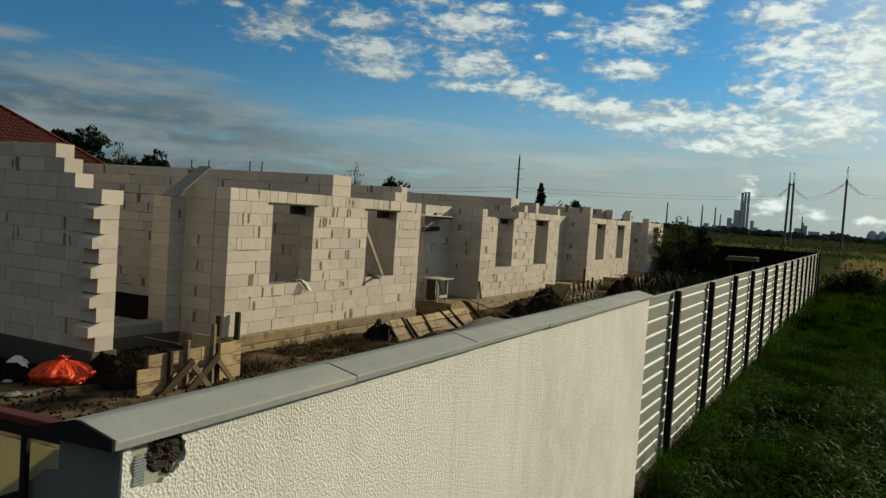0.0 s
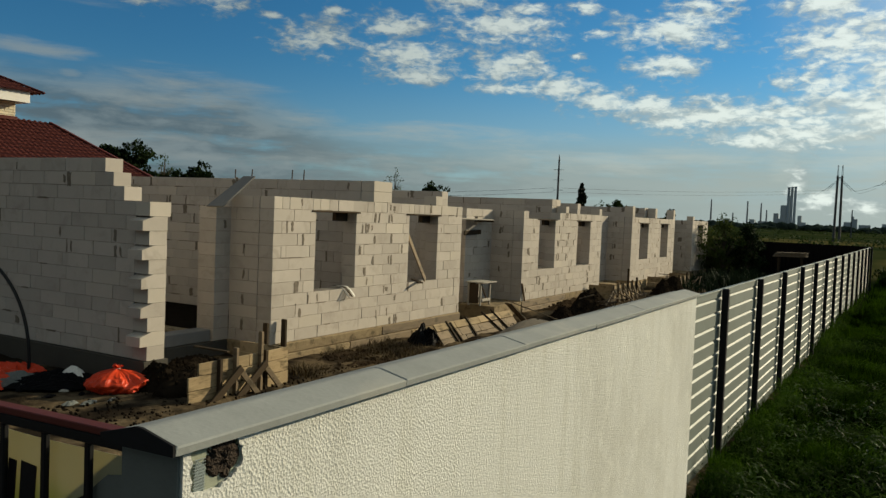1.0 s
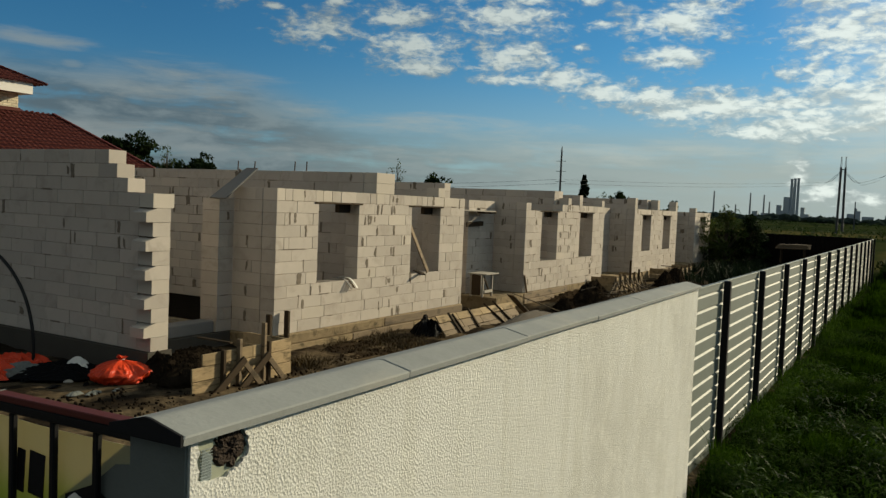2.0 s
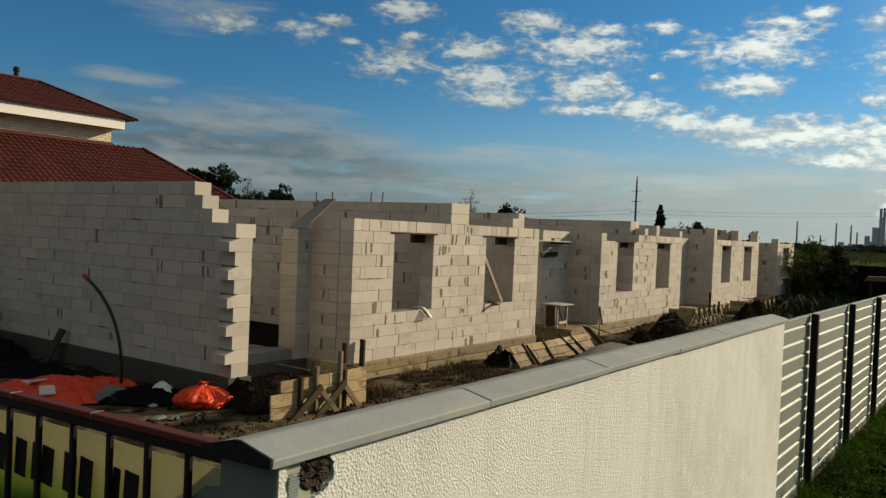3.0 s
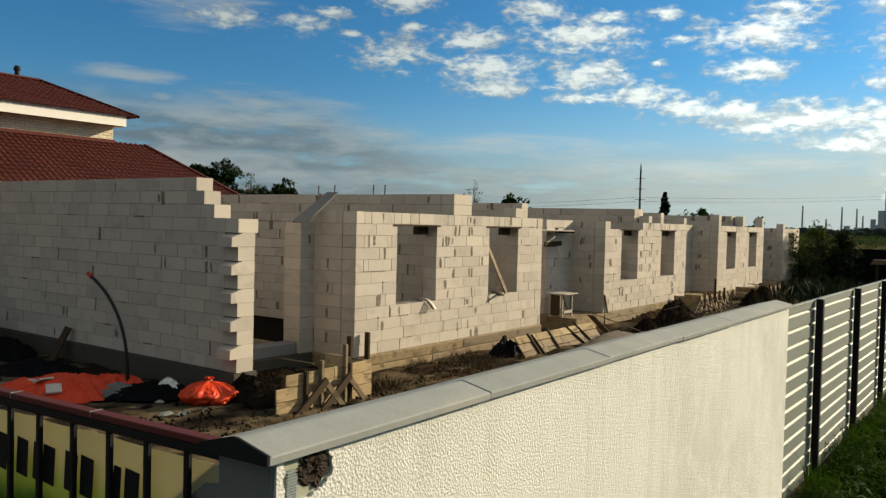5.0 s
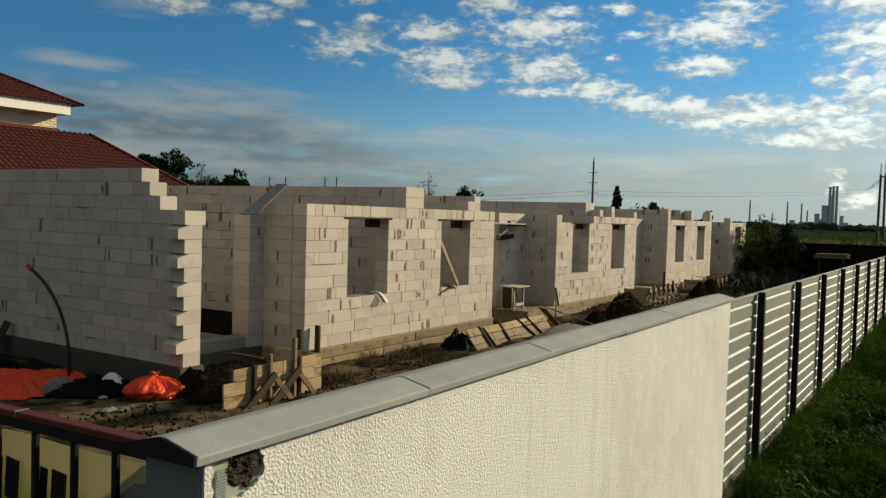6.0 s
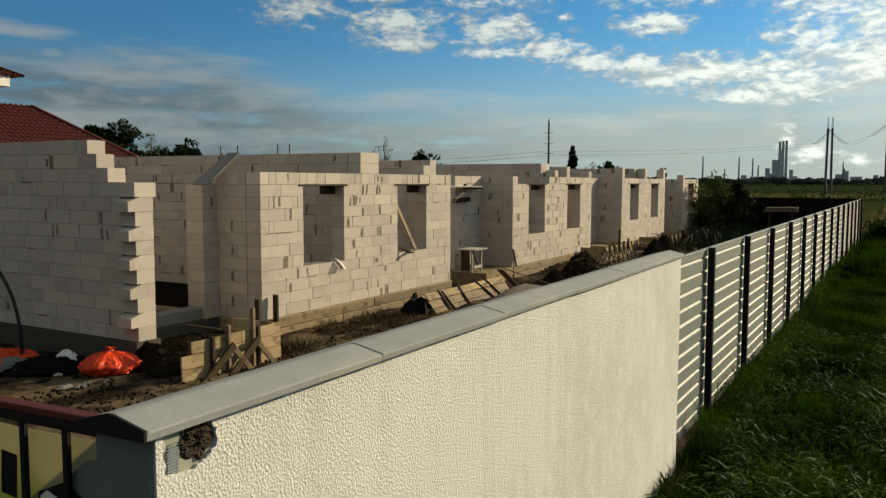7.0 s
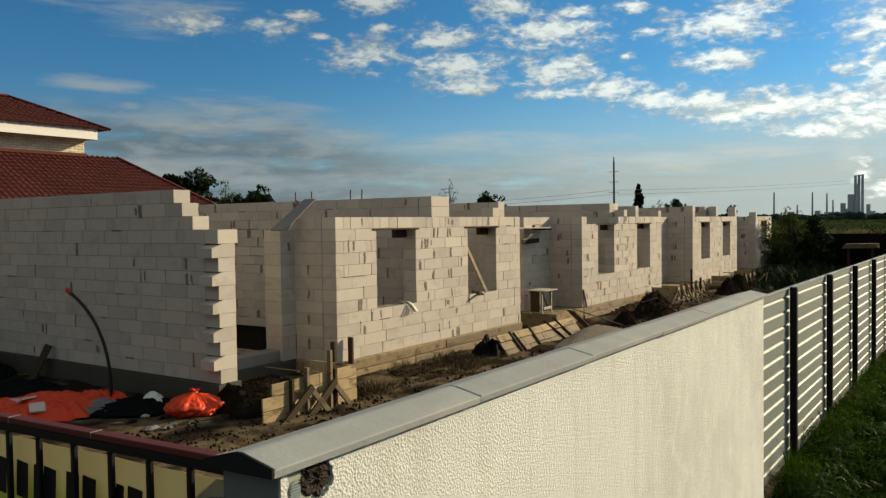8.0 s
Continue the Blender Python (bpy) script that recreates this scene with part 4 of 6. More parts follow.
def metal_fence():
    fence = thing("metal_fence", "light grey horizontally ribbed sheet fence on black posts", "fence", kind="structure")
    posts = [7.53] + [9.56 + 2.342 * k for k in range(15)]
    pitch, top = 0.158, 1.80
    for i in range(len(posts) - 1):
        a, b = posts[i], posts[i + 1]
        if i == 0:
            a = 7.512
        prof = []
        z = 0.002 - 2 * pitch
        while z < top - 0.05:
            prof += [(0.014, z), (0.014, z + 0.124), (-0.006, z + 0.145), (-0.011, z + 0.148)]
            z += pitch
        prof = [q for k, q in enumerate(prof) if not k or q != prof[k - 1]]
        # broad upright flats, each with a lip that leans back to the sky
        prof = [(q[0], min(q[1], top)) for q in prof]
        verts, faces = [], []
        sag = 0.004 * math.sin(i * 2.3)
        for y in (a + 0.004, b - 0.004):
            verts += [(fence_x(y) + x - 0.03, y, z_ + sag) for x, z_ in prof]
        n = len(prof)
        faces = [(k, k + 1, n + k + 1, n + k) for k in range(n - 1)]
        ob = mesh_object("ribbed_sheet", verts, faces, SHEET, fence)
        s = ob.modifiers.new("thickness", "SOLIDIFY")
        s.thickness, s.offset = 0.003, 0.0
        bm = bmesh.new()
        span(bm, (fence_x(a) - 0.035, a + 0.005, top + 0.012), (fence_x(b) - 0.035, b - 0.005, top + 0.012), 0.05, 0.022, 0.003)
        part("cap_strip", bm, SHEET, fence)
    for y in posts[1:]:
        x = fence_x(y) + 0.042
        bar("post", (x, y, -0.5), (x, y, 1.835), 0.075, 0.078, BLACK_STEEL, fence, "black square post")


metal_fence()


def rear_fence():
    fence = thing("rear_fence", "dark brown ribbed sheet fence across the end of the site", "fence", kind="structure")
    y, step = 42.45, 0.2
    verts, faces = [], []
    xs = np.arange(-34.0, -1.45, step)
    for k, x in enumerate(xs):
        for dx, dy in ((0, 0), (0.12, 0), (0.14, 0.03), (0.18, 0.03)):
            verts += [(x + dx, y + dy, -0.1), (x + dx, y + dy, 1.83)]
    for k in range(len(verts) // 2 - 1):
        faces.append((2 * k, 2 * k + 2, 2 * k + 3, 2 * k + 1))
    ob = mesh_object("ribbed_sheet", verts, faces, DARK_SHEET, fence)
    s = ob.modifiers.new("thickness", "SOLIDIFY")
    s.thickness = 0.004
    for x in np.arange(-33.0, -2.0, 2.5):
        bar("post", (x, y + 0.08, -0.3), (x, y + 0.08, 1.8), 0.06, 0.06, BLACK_STEEL, fence)
    slab("cap_strip", (-34.0, y - 0.02, 1.832), (-1.45, y + 0.06, 1.85), DARK_SHEET, fence)


rear_fence()


def side_fence():
    fence = thing("brown_fence", "brown vertical ribbed sheet fence beside the neighbouring house", "fence", kind="structure")
    x, y = -18.0, -4.0
    k = 0
    verts, faces = [], []
    for y in np.arange(-4.0, 40.0, 0.2):
        for dy, dx in ((0, 0), (0.10, 0), (0.115, -0.055), (0.185, -0.055)):
            verts += [(x + dx, y + dy, -0.1), (x + dx, y + dy, 2.02)]
    faces = [(2 * k, 2 * k + 1, 2 * k + 3, 2 * k + 2) for k in range(len(verts) // 2 - 1)]
    ob = mesh_object("ribbed_sheet", verts, faces, BROWN_SHEET, fence)
    s = ob.modifiers.new("thickness", "SOLIDIFY")
    s.thickness = 0.004
    for y in np.arange(-3.0, 40.0, 2.5):
        bar("post", (x - 0.1, y, -0.3), (x - 0.1, y, 1.95), 0.06, 0.06, BLACK_STEEL, fence)


side_fence()


# ---- neighbouring house ----
def tile_roof(name, parent, a, b, c, d, tile=0.23, rib=0.17):
    """A roof plane of pressed metal tile: eave from a to b, top edge from d to c, ribs run up the slope and steps cross it."""
    a, b, c, d = (Vector(p) for p in (a, b, c, d))
    up = ((d + c) / 2 - (a + b) / 2)
    nrm = (b - a).cross(d - a).normalized()
    if nrm.z < 0:
        nrm = -nrm
    cols = int((b - a).length / (rib / 4))
    rows = max(2, int(up.length / tile) * 2)
    verts, faces = [], []
    for j in range(rows + 1):
        t = (j // 2 + (0.97 if j % 2 else 0.0)) / (rows / 2)
        t = min(t, 1.0)
        lo, hi = a.lerp(d, t), b.lerp(c, t)
        for i in range(cols + 1):
            p = lo.lerp(hi, i / cols)
            along = (p - a).dot((b - a).normalized())
            h = 0.022 * math.cos(2 * math.pi * along / rib) + (0.03 if j % 2 == 0 else 0.0)
            verts.append(tuple(p + nrm * h))
    wd = cols + 1
    faces = [(j * wd + i, j * wd + i + 1, (j + 1) * wd + i + 1, (j + 1) * wd + i) for j in range(rows) for i in range(cols)]
    ob = mesh_object(name, verts, faces, ROOF, parent)
    s = ob.modifiers.new("thickness", "SOLIDIFY")
    s.thickness = 0.01
    return ob


def brick_face(parent, x, y0, y1, z0, z1, hole=None, single=None):
    """A wall face of cream bricks in running bond, facing +x. single: the stretch of y whose bricks are pieces of their own."""
    L, H = 0.26, 0.077
    wall = slab("wall", (x - 0.4, y0, z0), (x - 0.012, y1, z1), BRICK_MORTAR, parent)
    meshes = {}
    bm = bmesh.new()
    for r in range(int((z1 - z0) / H)):
        y = y0 - (L / 2 if r % 2 else 0)
        while y < y1:
            a, b = max(y, y0), min(y + L, y1)
            zc = z0 + H * (r + 0.5)
            if b - a > 0.04 and not (hole and a < hole[1] and b > hole[0] and hole[2] < zc < hole[3]):
                if single and single[0] <= (a + b) / 2 <= single[1]:
                    key = round(b - a, 2)
                    if key not in meshes:
                        v, f = chamfered(0.03, key - 0.012, H - 0.012, 0.003)
                        me = bpy.data.meshes.new("brick")
                        me.from_pydata(v, [], f)
                        me.materials.append(CREAM_BRICK)
                        meshes[key] = me
                    ob = new("brick", meshes[key])
                    ob.parent = wall
                    ob.location = (x - 0.014, (a + b) / 2, zc)
                else:
                    add_box(bm, pose(x - 0.014, (a + b) / 2, zc), 0.03, b - a - 0.012, H - 0.012, 0.003)
            y += L
    if bm.faces:
        tagged(part("bricks", bm, CREAM_BRICK, wall), kind="stuff")
    else:
        bm.free()
    return wall


def neighbour():
    h = thing("neighbouring_house", "cream brick house with two tiers of maroon tiled roof", "house")
    # lower storey
    brick_face(h, -20.4, -4.0, 15.2, 1.3, 3.2, hole=(8.36, 8.98, 2.10, 2.50), single=(6.9, 9.9))
    slab("lower_wall", (-26.0, -4.0, -0.2), (-20.42, 15.2, 1.295), BRICK_MORTAR, h)
    slab("fascia", (-19.86, -4.3, 3.17), (-19.80, 16.2, 3.32), YELLOW_TRIM, h, "yellow-brown varnished fascia board")
    slab("soffit", (-20.38, -4.3, 3.15), (-19.865, 15.6, 3.18), WOOD_OLD, h, "dark soffit")
    tile_roof("lower_roof", h, (-19.75, -4.5, 3.27), (-19.75, 16.55, 3.27), (-22.5, 15.03, 4.78), (-22.5, -4.5, 4.78))
    tile_roof("hip_roof", h, (-19.75, 16.55, 3.27), (-27.0, 16.55, 3.27), (-25.0, 15.03, 4.78), (-22.5, 15.03, 4.78))
    bm = bmesh.new()
    span(bm, (-19.75, 16.55, 3.30), (-22.5, 15.03, 4.82), 0.16, 0.05, 0.015)
    part("hip_cap", bm, ROOF, h)
    slab("lower_roof_core", (-27.0, -4.0, 3.19), (-22.55, 14.9, 4.64), BRICK_MORTAR, h)
    # barred window
    win = slab("window", (-20.411, 8.34, 2.08), (-20.403, 9.0, 2.52), DARK_GLASS, h, "small window behind a curved iron grille")
    for k in range(7):
        bm = bmesh.new()
        y = 8.35 + 0.075 * k
        pts = [(-20.385 + 0.03 * math.sin(math.pi * t), y + 0.12 * t, 2.52 - 0.42 * t) for t in np.linspace(0, 1, 9)]
        tube(bm, pts, [0.006] * 9, 5)
        part("grille_bar", bm, WHITE_TRIM, win)
    for z in (2.12, 2.5):
        bar("grille_rail", (-20.36, 8.3, z), (-20.36, 9.02, z), 0.02, 0.02, WHITE_TRIM, win)
    slab("window_sill", (-20.42, 8.3, 2.05), (-20.34, 9.04, 2.075), WHITE_TRIM, win)
    slab("ledge", (-20.41, -4.0, 1.95), (-20.33, 15.2, 2.02), WHITE_TRIM, h, "pale ledge along the foot of the wall")
    # upper storey
    brick_face(h, -22.5, 4.0, 13.95, 4.66, 5.32, single=(5.0, 14.0))
    slab("flashing", (-22.49, -4.0, 4.755), (-22.44, 13.98, 4.86), ROOF, h, "maroon flashing where the roof meets the wall")
    slab("upper_body", (-26.5, -3.8, 4.66), (-22.93, 13.94, 5.4), CREAM_BRICK, h)
    slab("upper_body", (-22.92, -3.8, 4.66), (-22.52, 3.99, 5.32), CREAM_BRICK, h)
    slab("soffit", (-22.95, -4.2, 5.33), (-22.06, 14.0, 5.36), WHITE_TRIM, h, "shaded soffit")
    slab("fascia", (-22.06, -4.3, 5.24), (-22.0, 14.07, 5.57), WHITE_TRIM, h, "broad white fascia")
    slab("fascia", (-27.0, 14.01, 5.24), (-22.065, 14.07, 5.57), WHITE_TRIM, h, "broad white fascia")
    tile_roof("upper_roof", h, (-21.9, -4.6, 5.55), (-21.9, 14.46, 5.54), (-23.9, 12.4, 6.52), (-23.9, -4.6, 6.52))
    tile_roof("upper_hip_roof", h, (-21.9, 14.46, 5.54), (-27.5, 14.46, 5.54), (-25.5, 12.4, 6.52), (-23.9, 12.4, 6.52))
    bar("hip_cap", (-21.9, 14.46, 5.58), (-23.9, 12.4, 6.56), 0.14, 0.05, ROOF, h, c=0.015)
    bar("ridge_cap", (-23.9, 12.4, 6.55), (-23.9, -4.6, 6.55), 0.16, 0.06, ROOF, h, c=0.015)
    slab("roof_core", (-26.0, -4.0, 5.45), (-24.0, 12.2, 6.45), BRICK_MORTAR, h)
    bm = bmesh.new()
    tube(bm, [(-23.9, 11.75, 6.5), (-23.9, 11.75, 6.72)], [0.07, 0.07], 10)
    vent = part("roof_vent", bm, BLACK_STEEL, h, "dark roof vent pipe")
    bm = bmesh.new()
    tube(bm, [(-23.9, 11.75, 6.72), (-23.9, 11.75, 6.77), (-23.9, 11.75, 6.85)], [0.1, 0.1, 0.07], 10)
    part("cowl", bm, BLACK_STEEL, vent)


neighbour()


# ---- plants ----
def blades(name, count, area, tall, mat, label, seed, density=None, lean=0.5, wide=0.006, where=None, z0=-0.04):
    """Grass blades scattered over an area, as one mesh."""
    rng = np.random.default_rng(seed)
    x0, x1, y0, y1 = area
    x = rng.uniform(x0, x1, count)
    y = y0 + (y1 - y0) * rng.uniform(0, 1, count) ** (density or 1.0)
    if where is not None:
        keep = where(x, y, rng)
        x, y = x[keep], y[keep]
    n = len(x)
    clump = np.array([noise.noise((a * 0.9, b * 0.9, 2.0)) + 0.6 * noise.noise((a * 3.1, b * 3.1, 5.0)) for a, b in zip(x, y)])
    h = rng.uniform(tall[0], tall[1], n) * np.maximum(0.25, 1.0 + 1.4 * clump)
    a = rng.uniform(0, 2 * np.pi, n)
    bend = rng.uniform(0.15, lean, n) * h
    dx, dy = np.cos(a), np.sin(a)
    wd = wide * rng.uniform(0.6, 1.4, n) * (1 + 0.05 * np.maximum(y - 6, 0))
    base = np.stack([x, y, np.full(n, z0)], 1)
    side = np.stack([-dy * wd, dx * wd, 0 * x], 1)
    mid = base + np.stack([dx * bend * 0.3, dy * bend * 0.3, h * 0.6], 1)
    tip = base + np.stack([dx * bend, dy * bend, h], 1)
    v = np.stack([base - side, base + side, mid + side * 0.8, mid - side * 0.8, tip], 1).reshape(-1, 3)
    i = np.arange(n)[:, None] * 5
    quads = (i + np.array([[0, 1, 2, 3]])).tolist()
    tris = (i + np.array([[3, 2, 4]])).tolist()
    return tagged(mesh_object(name, v.tolist(), quads + tris, mat), label, "grass", kind="stuff")


def patchy(x, y):
    """Thick and thin places in the grass."""
    return np.array([noise.noise((a * 1.6, b * 1.6, 7.0)) + 0.5 * noise.noise((a * 4.3, b * 4.3, 1.0)) for a, b in zip(x, y)])


blades("grass", 170000, (-1.70, 2.6, 5.0, 30.0), (0.04, 0.17), GRASS, "short green verge grass beside the fence", 1, 1.7, 1.1, 0.006, lambda x, y, r: ((y > 7.42) | (x > -1.62)) & (patchy(x, y) > r.uniform(-0.75, 0.15, len(x))), -VERGE - 0.03)
blades("far_grass", 34000, (-1.2, 6.0, 28.0, 60.0), (0.08, 0.26), GRASS, "green verge grass further along the fence", 2, 1.3, 0.7, 0.008, None, -VERGE - 0.02)
blades("fence_weeds", 5000, (-1.72, -1.4, 7.0, 42.0), (0.08, 0.3), GRASS, "tall weeds along the foot of the fence", 3, 1.4, 0.5, 0.006, lambda x, y, r: y > 7.45, -VERGE - 0.03)
blades("dry_grass", 40000, (-0.5, 16.0, 47.0, 82.0), (0.3, 0.75), STRAW, "pale dry grass in the field", 4, 1.2, 0.5, 0.012)


def weeds(name, spots, mat, label, seed, area, power=1.6, tall=(0.08, 0.3), leaf=(0.05, 0.12), per=10):
    """Weeds with long pointed leaves standing up out of the grass."""
    rng = random.Random(seed)
    verts, faces = [], []
    x0, x1, y0, y1 = area
    for _ in range(spots):
        x, y = rng.uniform(x0, x1), y0 + (y1 - y0) * rng.random() ** power
        if noise.noise((x * 0.8, y * 0.8, seed)) < -0.12:
            continue
        h = rng.uniform(*tall)
        for _ in range(per):
            p = Vector((x + rng.uniform(-0.1, 0.1), y + rng.uniform(-0.1, 0.1), h * rng.uniform(0.35, 1.0) - VERGE))
            t = Matrix.Rotation(rng.uniform(0, 6.28), 3, "Z") @ Matrix.Rotation(rng.uniform(-0.9, 0.6), 3, "X")
            s = rng.uniform(*leaf)
            k = len(verts)
            verts += [tuple(p + t @ Vector(c)) for c in ((0, 0, 0), (0.11 * s, 0.4 * s, 0.06 * s), (0, s, -0.12 * s), (-0.11 * s, 0.4 * s, 0.06 * s), (0, 0.42 * s, 0.03 * s))]
            faces += [(k, k + 1, k + 4), (k + 1, k + 2, k + 4), (k + 2, k + 3, k + 4), (k + 3, k, k + 4)]
    tagged(mesh_object(name, verts, faces, mat), label, "weeds", kind="stuff")


def foliage(bm, centre, radius, count, leaf, rng, squash=0.8):
    """Small leaves round a clump's centre."""
    for _ in range(count):
        d = Vector((rng.gauss(0, 1), rng.gauss(0, 1), rng.gauss(0, 1))).normalized() * radius * rng.uniform(0.35, 1.0) ** 0.6
        d.z *= squash
        p = Vector(centre) + d
        t = Matrix.Rotation(rng.uniform(0, 6.28), 3, "Z") @ Matrix.Rotation(rng.uniform(-1.1, 1.1), 3, "X")
        s = leaf * rng.uniform(0.6, 1.4)
        q = [bm.verts.new(p + t @ Vector(c)) for c in ((-0.28 * s, 0, 0), (0, -s * 0.5, 0.08 * s), (0.28 * s, 0, 0), (0, s * 0.6, -0.05 * s))]
        bm.faces.new(q)


weeds("weeds", 9000, WEED, "leafy weeds among the verge grass", 9, (-1.5, 3.5, 5.0, 22.0), 1.6, (0.05, 0.26), (0.05, 0.13), 10)
weeds("dock_weeds", 1500, GLOSSY_WEED, "broad bright weeds in tufts among the grass", 12, (-1.5, 3.5, 5.0, 16.0), 1.4, (0.1, 0.32), (0.07, 0.19), 9)
weeds("tall_weeds", 900, WEED, "tall leafy weeds at the foot of the fence", 10, (-1.62, -1.35, 7.9, 40.0), 1.5, (0.15, 0.5), (0.04, 0.09), 14)


def tree(name, at, height, spread, label, seed, leaf=0.16, clumps=26, per=70, mat=None, trunk=0.5, shape="round", category="tree"):
    """A tapered trunk with limbs and a crown of leaf clumps."""
    rng = random.Random(seed)
    ob = thing(name, label, category, at=at)
    bm = bmesh.new()
    pts = [(0.0, 0.0, -0.2)]
    for k in range(1, 6):
        pts.append((pts[-1][0] + rng.uniform(-0.04, 0.04) * height * 0.4, pts[-1][1] + rng.uniform(-0.04, 0.04) * height * 0.4, height * 0.8 * k / 5))
    tube(bm, pts, [height * 0.022 * (1 - 0.15 * k) for k in range(6)], 8)
    crown = bmesh.new()
    for k in range(clumps):
        f = (k + rng.random()) / clumps
        if shape == "column":
            z = height * (0.06 + 0.92 * f)
            r = spread * (1 - abs(2 * f - 0.75) ** 2.2 * 0.5) * rng.uniform(0.2, 0.8) * (1.0 if f < 0.85 else 0.5)
            size = spread * rng.uniform(0.45, 0.65) * (1 if f < 0.9 else 0.5)
        elif shape == "broad":
            z = height * (trunk + (1.0 - trunk) * f * 0.9)
            r = spread * f ** 0.4 * (1.0 if f < 0.8 else 0.8) * rng.uniform(0.15, 1.0)
            size = spread * rng.uniform(0.18, 0.32)
        else:
            z = height * (trunk + (1.0 - trunk) * f * 0.95)
            r = spread * math.sin(math.pi * min(0.97, 0.18 + 0.8 * f)) * rng.uniform(0.3, 1.0)
            size = spread * rng.uniform(0.2, 0.42)
        a = rng.uniform(0, 6.28)
        c = Vector((r * math.cos(a), r * math.sin(a), z))
        start = Vector(pts[min(5, int(5 * min(z / height, 0.95) * 0.8))])
        if shape != "column":
            mid = start.lerp(c, 0.5) + Vector((0, 0, 0.05 * height))
            tube(bm, [start, mid, c], [height * 0.009, height * 0.005, height * 0.002], 5)
        foliage(crown, c, size, per, leaf, rng)
        if shape != "column" and rng.random() < 0.5:
            foliage(crown, c + Vector((rng.uniform(-1, 1), rng.uniform(-1, 1), rng.uniform(0.2, 1.0))) * size * 1.3, size * 0.5, per // 4, leaf, rng)
    part("trunk", bm, BARK, ob)
    part("crown", crown, mat or LEAF, ob)
    return ob


def polar(azimuth, dist):
    """A place at that angle left of +y."""
    return (-math.sin(radians(azimuth)) * dist, math.cos(radians(azimuth)) * dist, 0)


tree("broad_tree", polar(51.75, 46), 5.6, 1.95, "dark broadleaf tree behind the houses", 11, 0.2, 90, 260, LEAF_DEEP, 0.25, "broad")
tree("broad_tree", polar(47.7, 48), 4.65, 1.95, "smaller dark broadleaf tree behind the houses", 12, 0.2, 70, 200, LEAF_DEEP, 0.2, "broad")
tree("young_tree", polar(49.4, 47), 5.3, 0.8, "sparse young tree with upright shoots", 13, 0.14, 14, 18, LEAF_LIGHT, 0.55)
tree("young_tree", polar(33.6, 60), 5.7, 1.1, "sparse young tree with upright shoots", 14, 0.16, 14, 16, LEAF_LIGHT, 0.5)
tree("broad_tree", polar(31.0, 75), 5.0, 1.9, "low dark round tree beyond the houses", 15, 0.34, 40, 110, trunk=0.3)
tree("cypress", polar(20.33, 140), 8.75, 0.95, "narrow dark columnar cypress", 16, 0.4, 60, 120, LEAF_DARK, shape="column")
tree("broad_tree", polar(17.9, 130), 5.6, 1.9, "dark round tree beyond the houses", 17, 0.32, 34, 120)
tree("young_tree", polar(19.0, 128), 5.5, 1.6, "thin young tree beyond the houses", 18, 0.3, 12, 14, LEAF_LIGHT)
tree("broad_tree", polar(14.3, 135), 4.6, 1.1, "small dark tree on the skyline", 19, 0.32, 26, 90)
tree("fruit_tree", (-7.7, 40.6, 0), 2.85, 1.15, "leafy young fruit tree in front of the rear fence", 20, 0.12, 44, 85, LEAF_LIGHT, 0.1)
tree("fruit_tree", (-6.6, 41.3, 0), 2.6, 1.0, "leafy shrub in front of the rear fence", 21, 0.12, 40, 120, LEAF_DEEP, 0.06)
tree("shrub", (0.3, 45.5, -0.25), 1.1, 1.5, "dark green shrub at the end of the fence", 22, 0.16, 60, 90, LEAF, 0.02, category="shrub")
tree("shrub", (3.4, 47.5, -0.25), 0.75, 2.4, "dark green shrub in the field", 23, 0.16, 50, 90, LEAF, 0.02, category="shrub")


def far_woods():
    """Line of woods on the horizon."""
    rng = random.Random(8)
    bm = bmesh.new()
    for k in range(420):
        a = rng.uniform(-12, 22)
        d = rng.uniform(1050, 1300)
        h = rng.uniform(4, 9) * (1.0 + 0.5 * noise.noise((a * 0.5, 0, 0)))
        x, y, _ = polar(a, d)
        for _ in range(4):
            r = rng.uniform(2.5, 8)
            m = Matrix.Translation((x + rng.uniform(-8, 8), y, h * rng.uniform(0.3, 0.62))) @ Matrix.Diagonal((r, r, h * rng.uniform(0.35, 0.6), 1))
            bmesh.ops.create_icosphere(bm, subdivisions=1, radius=1, matrix=m)
    for v in bm.verts:
        v.co += Vector((rng.uniform(-1.5, 1.5), 0, rng.uniform(-0.8, 0.8)))
    tagged(part("far_woods", bm, WOODS, None, "dark line of trees on the horizon"), category="woods", kind="stuff")


far_woods()


def field_scrub():
    """Low bushes and rank growth in uneven lines over the fields."""
    rng = random.Random(18)
    bm = bmesh.new()
    for _ in range(900):
        d = 125 + 760 * rng.random() ** 1.6
        a = rng.uniform(-9, 26)
        line = noise.noise((a * 0.12, d * 0.012, 3.0))
        if line < 0.02 and rng.random() < 0.8:
            continue
        x, y, _ = polar(a, d)
        if x < -1.0 and d < 110:
            continue
        size = rng.uniform(0.5, 1.3) * (0.5 + d / 400)
        for _ in range(3):
            foliage(bm, (x + rng.uniform(-2, 2) * size, y + rng.uniform(-1, 1) * size, size * rng.uniform(0.1, 0.5)), size, 16, 0.42 * size, rng, 0.6)
    tagged(part("field_scrub", bm, LEAF, None, "dark scrub and rank growth in the fields"), category="scrub", kind="stuff")


field_scrub()

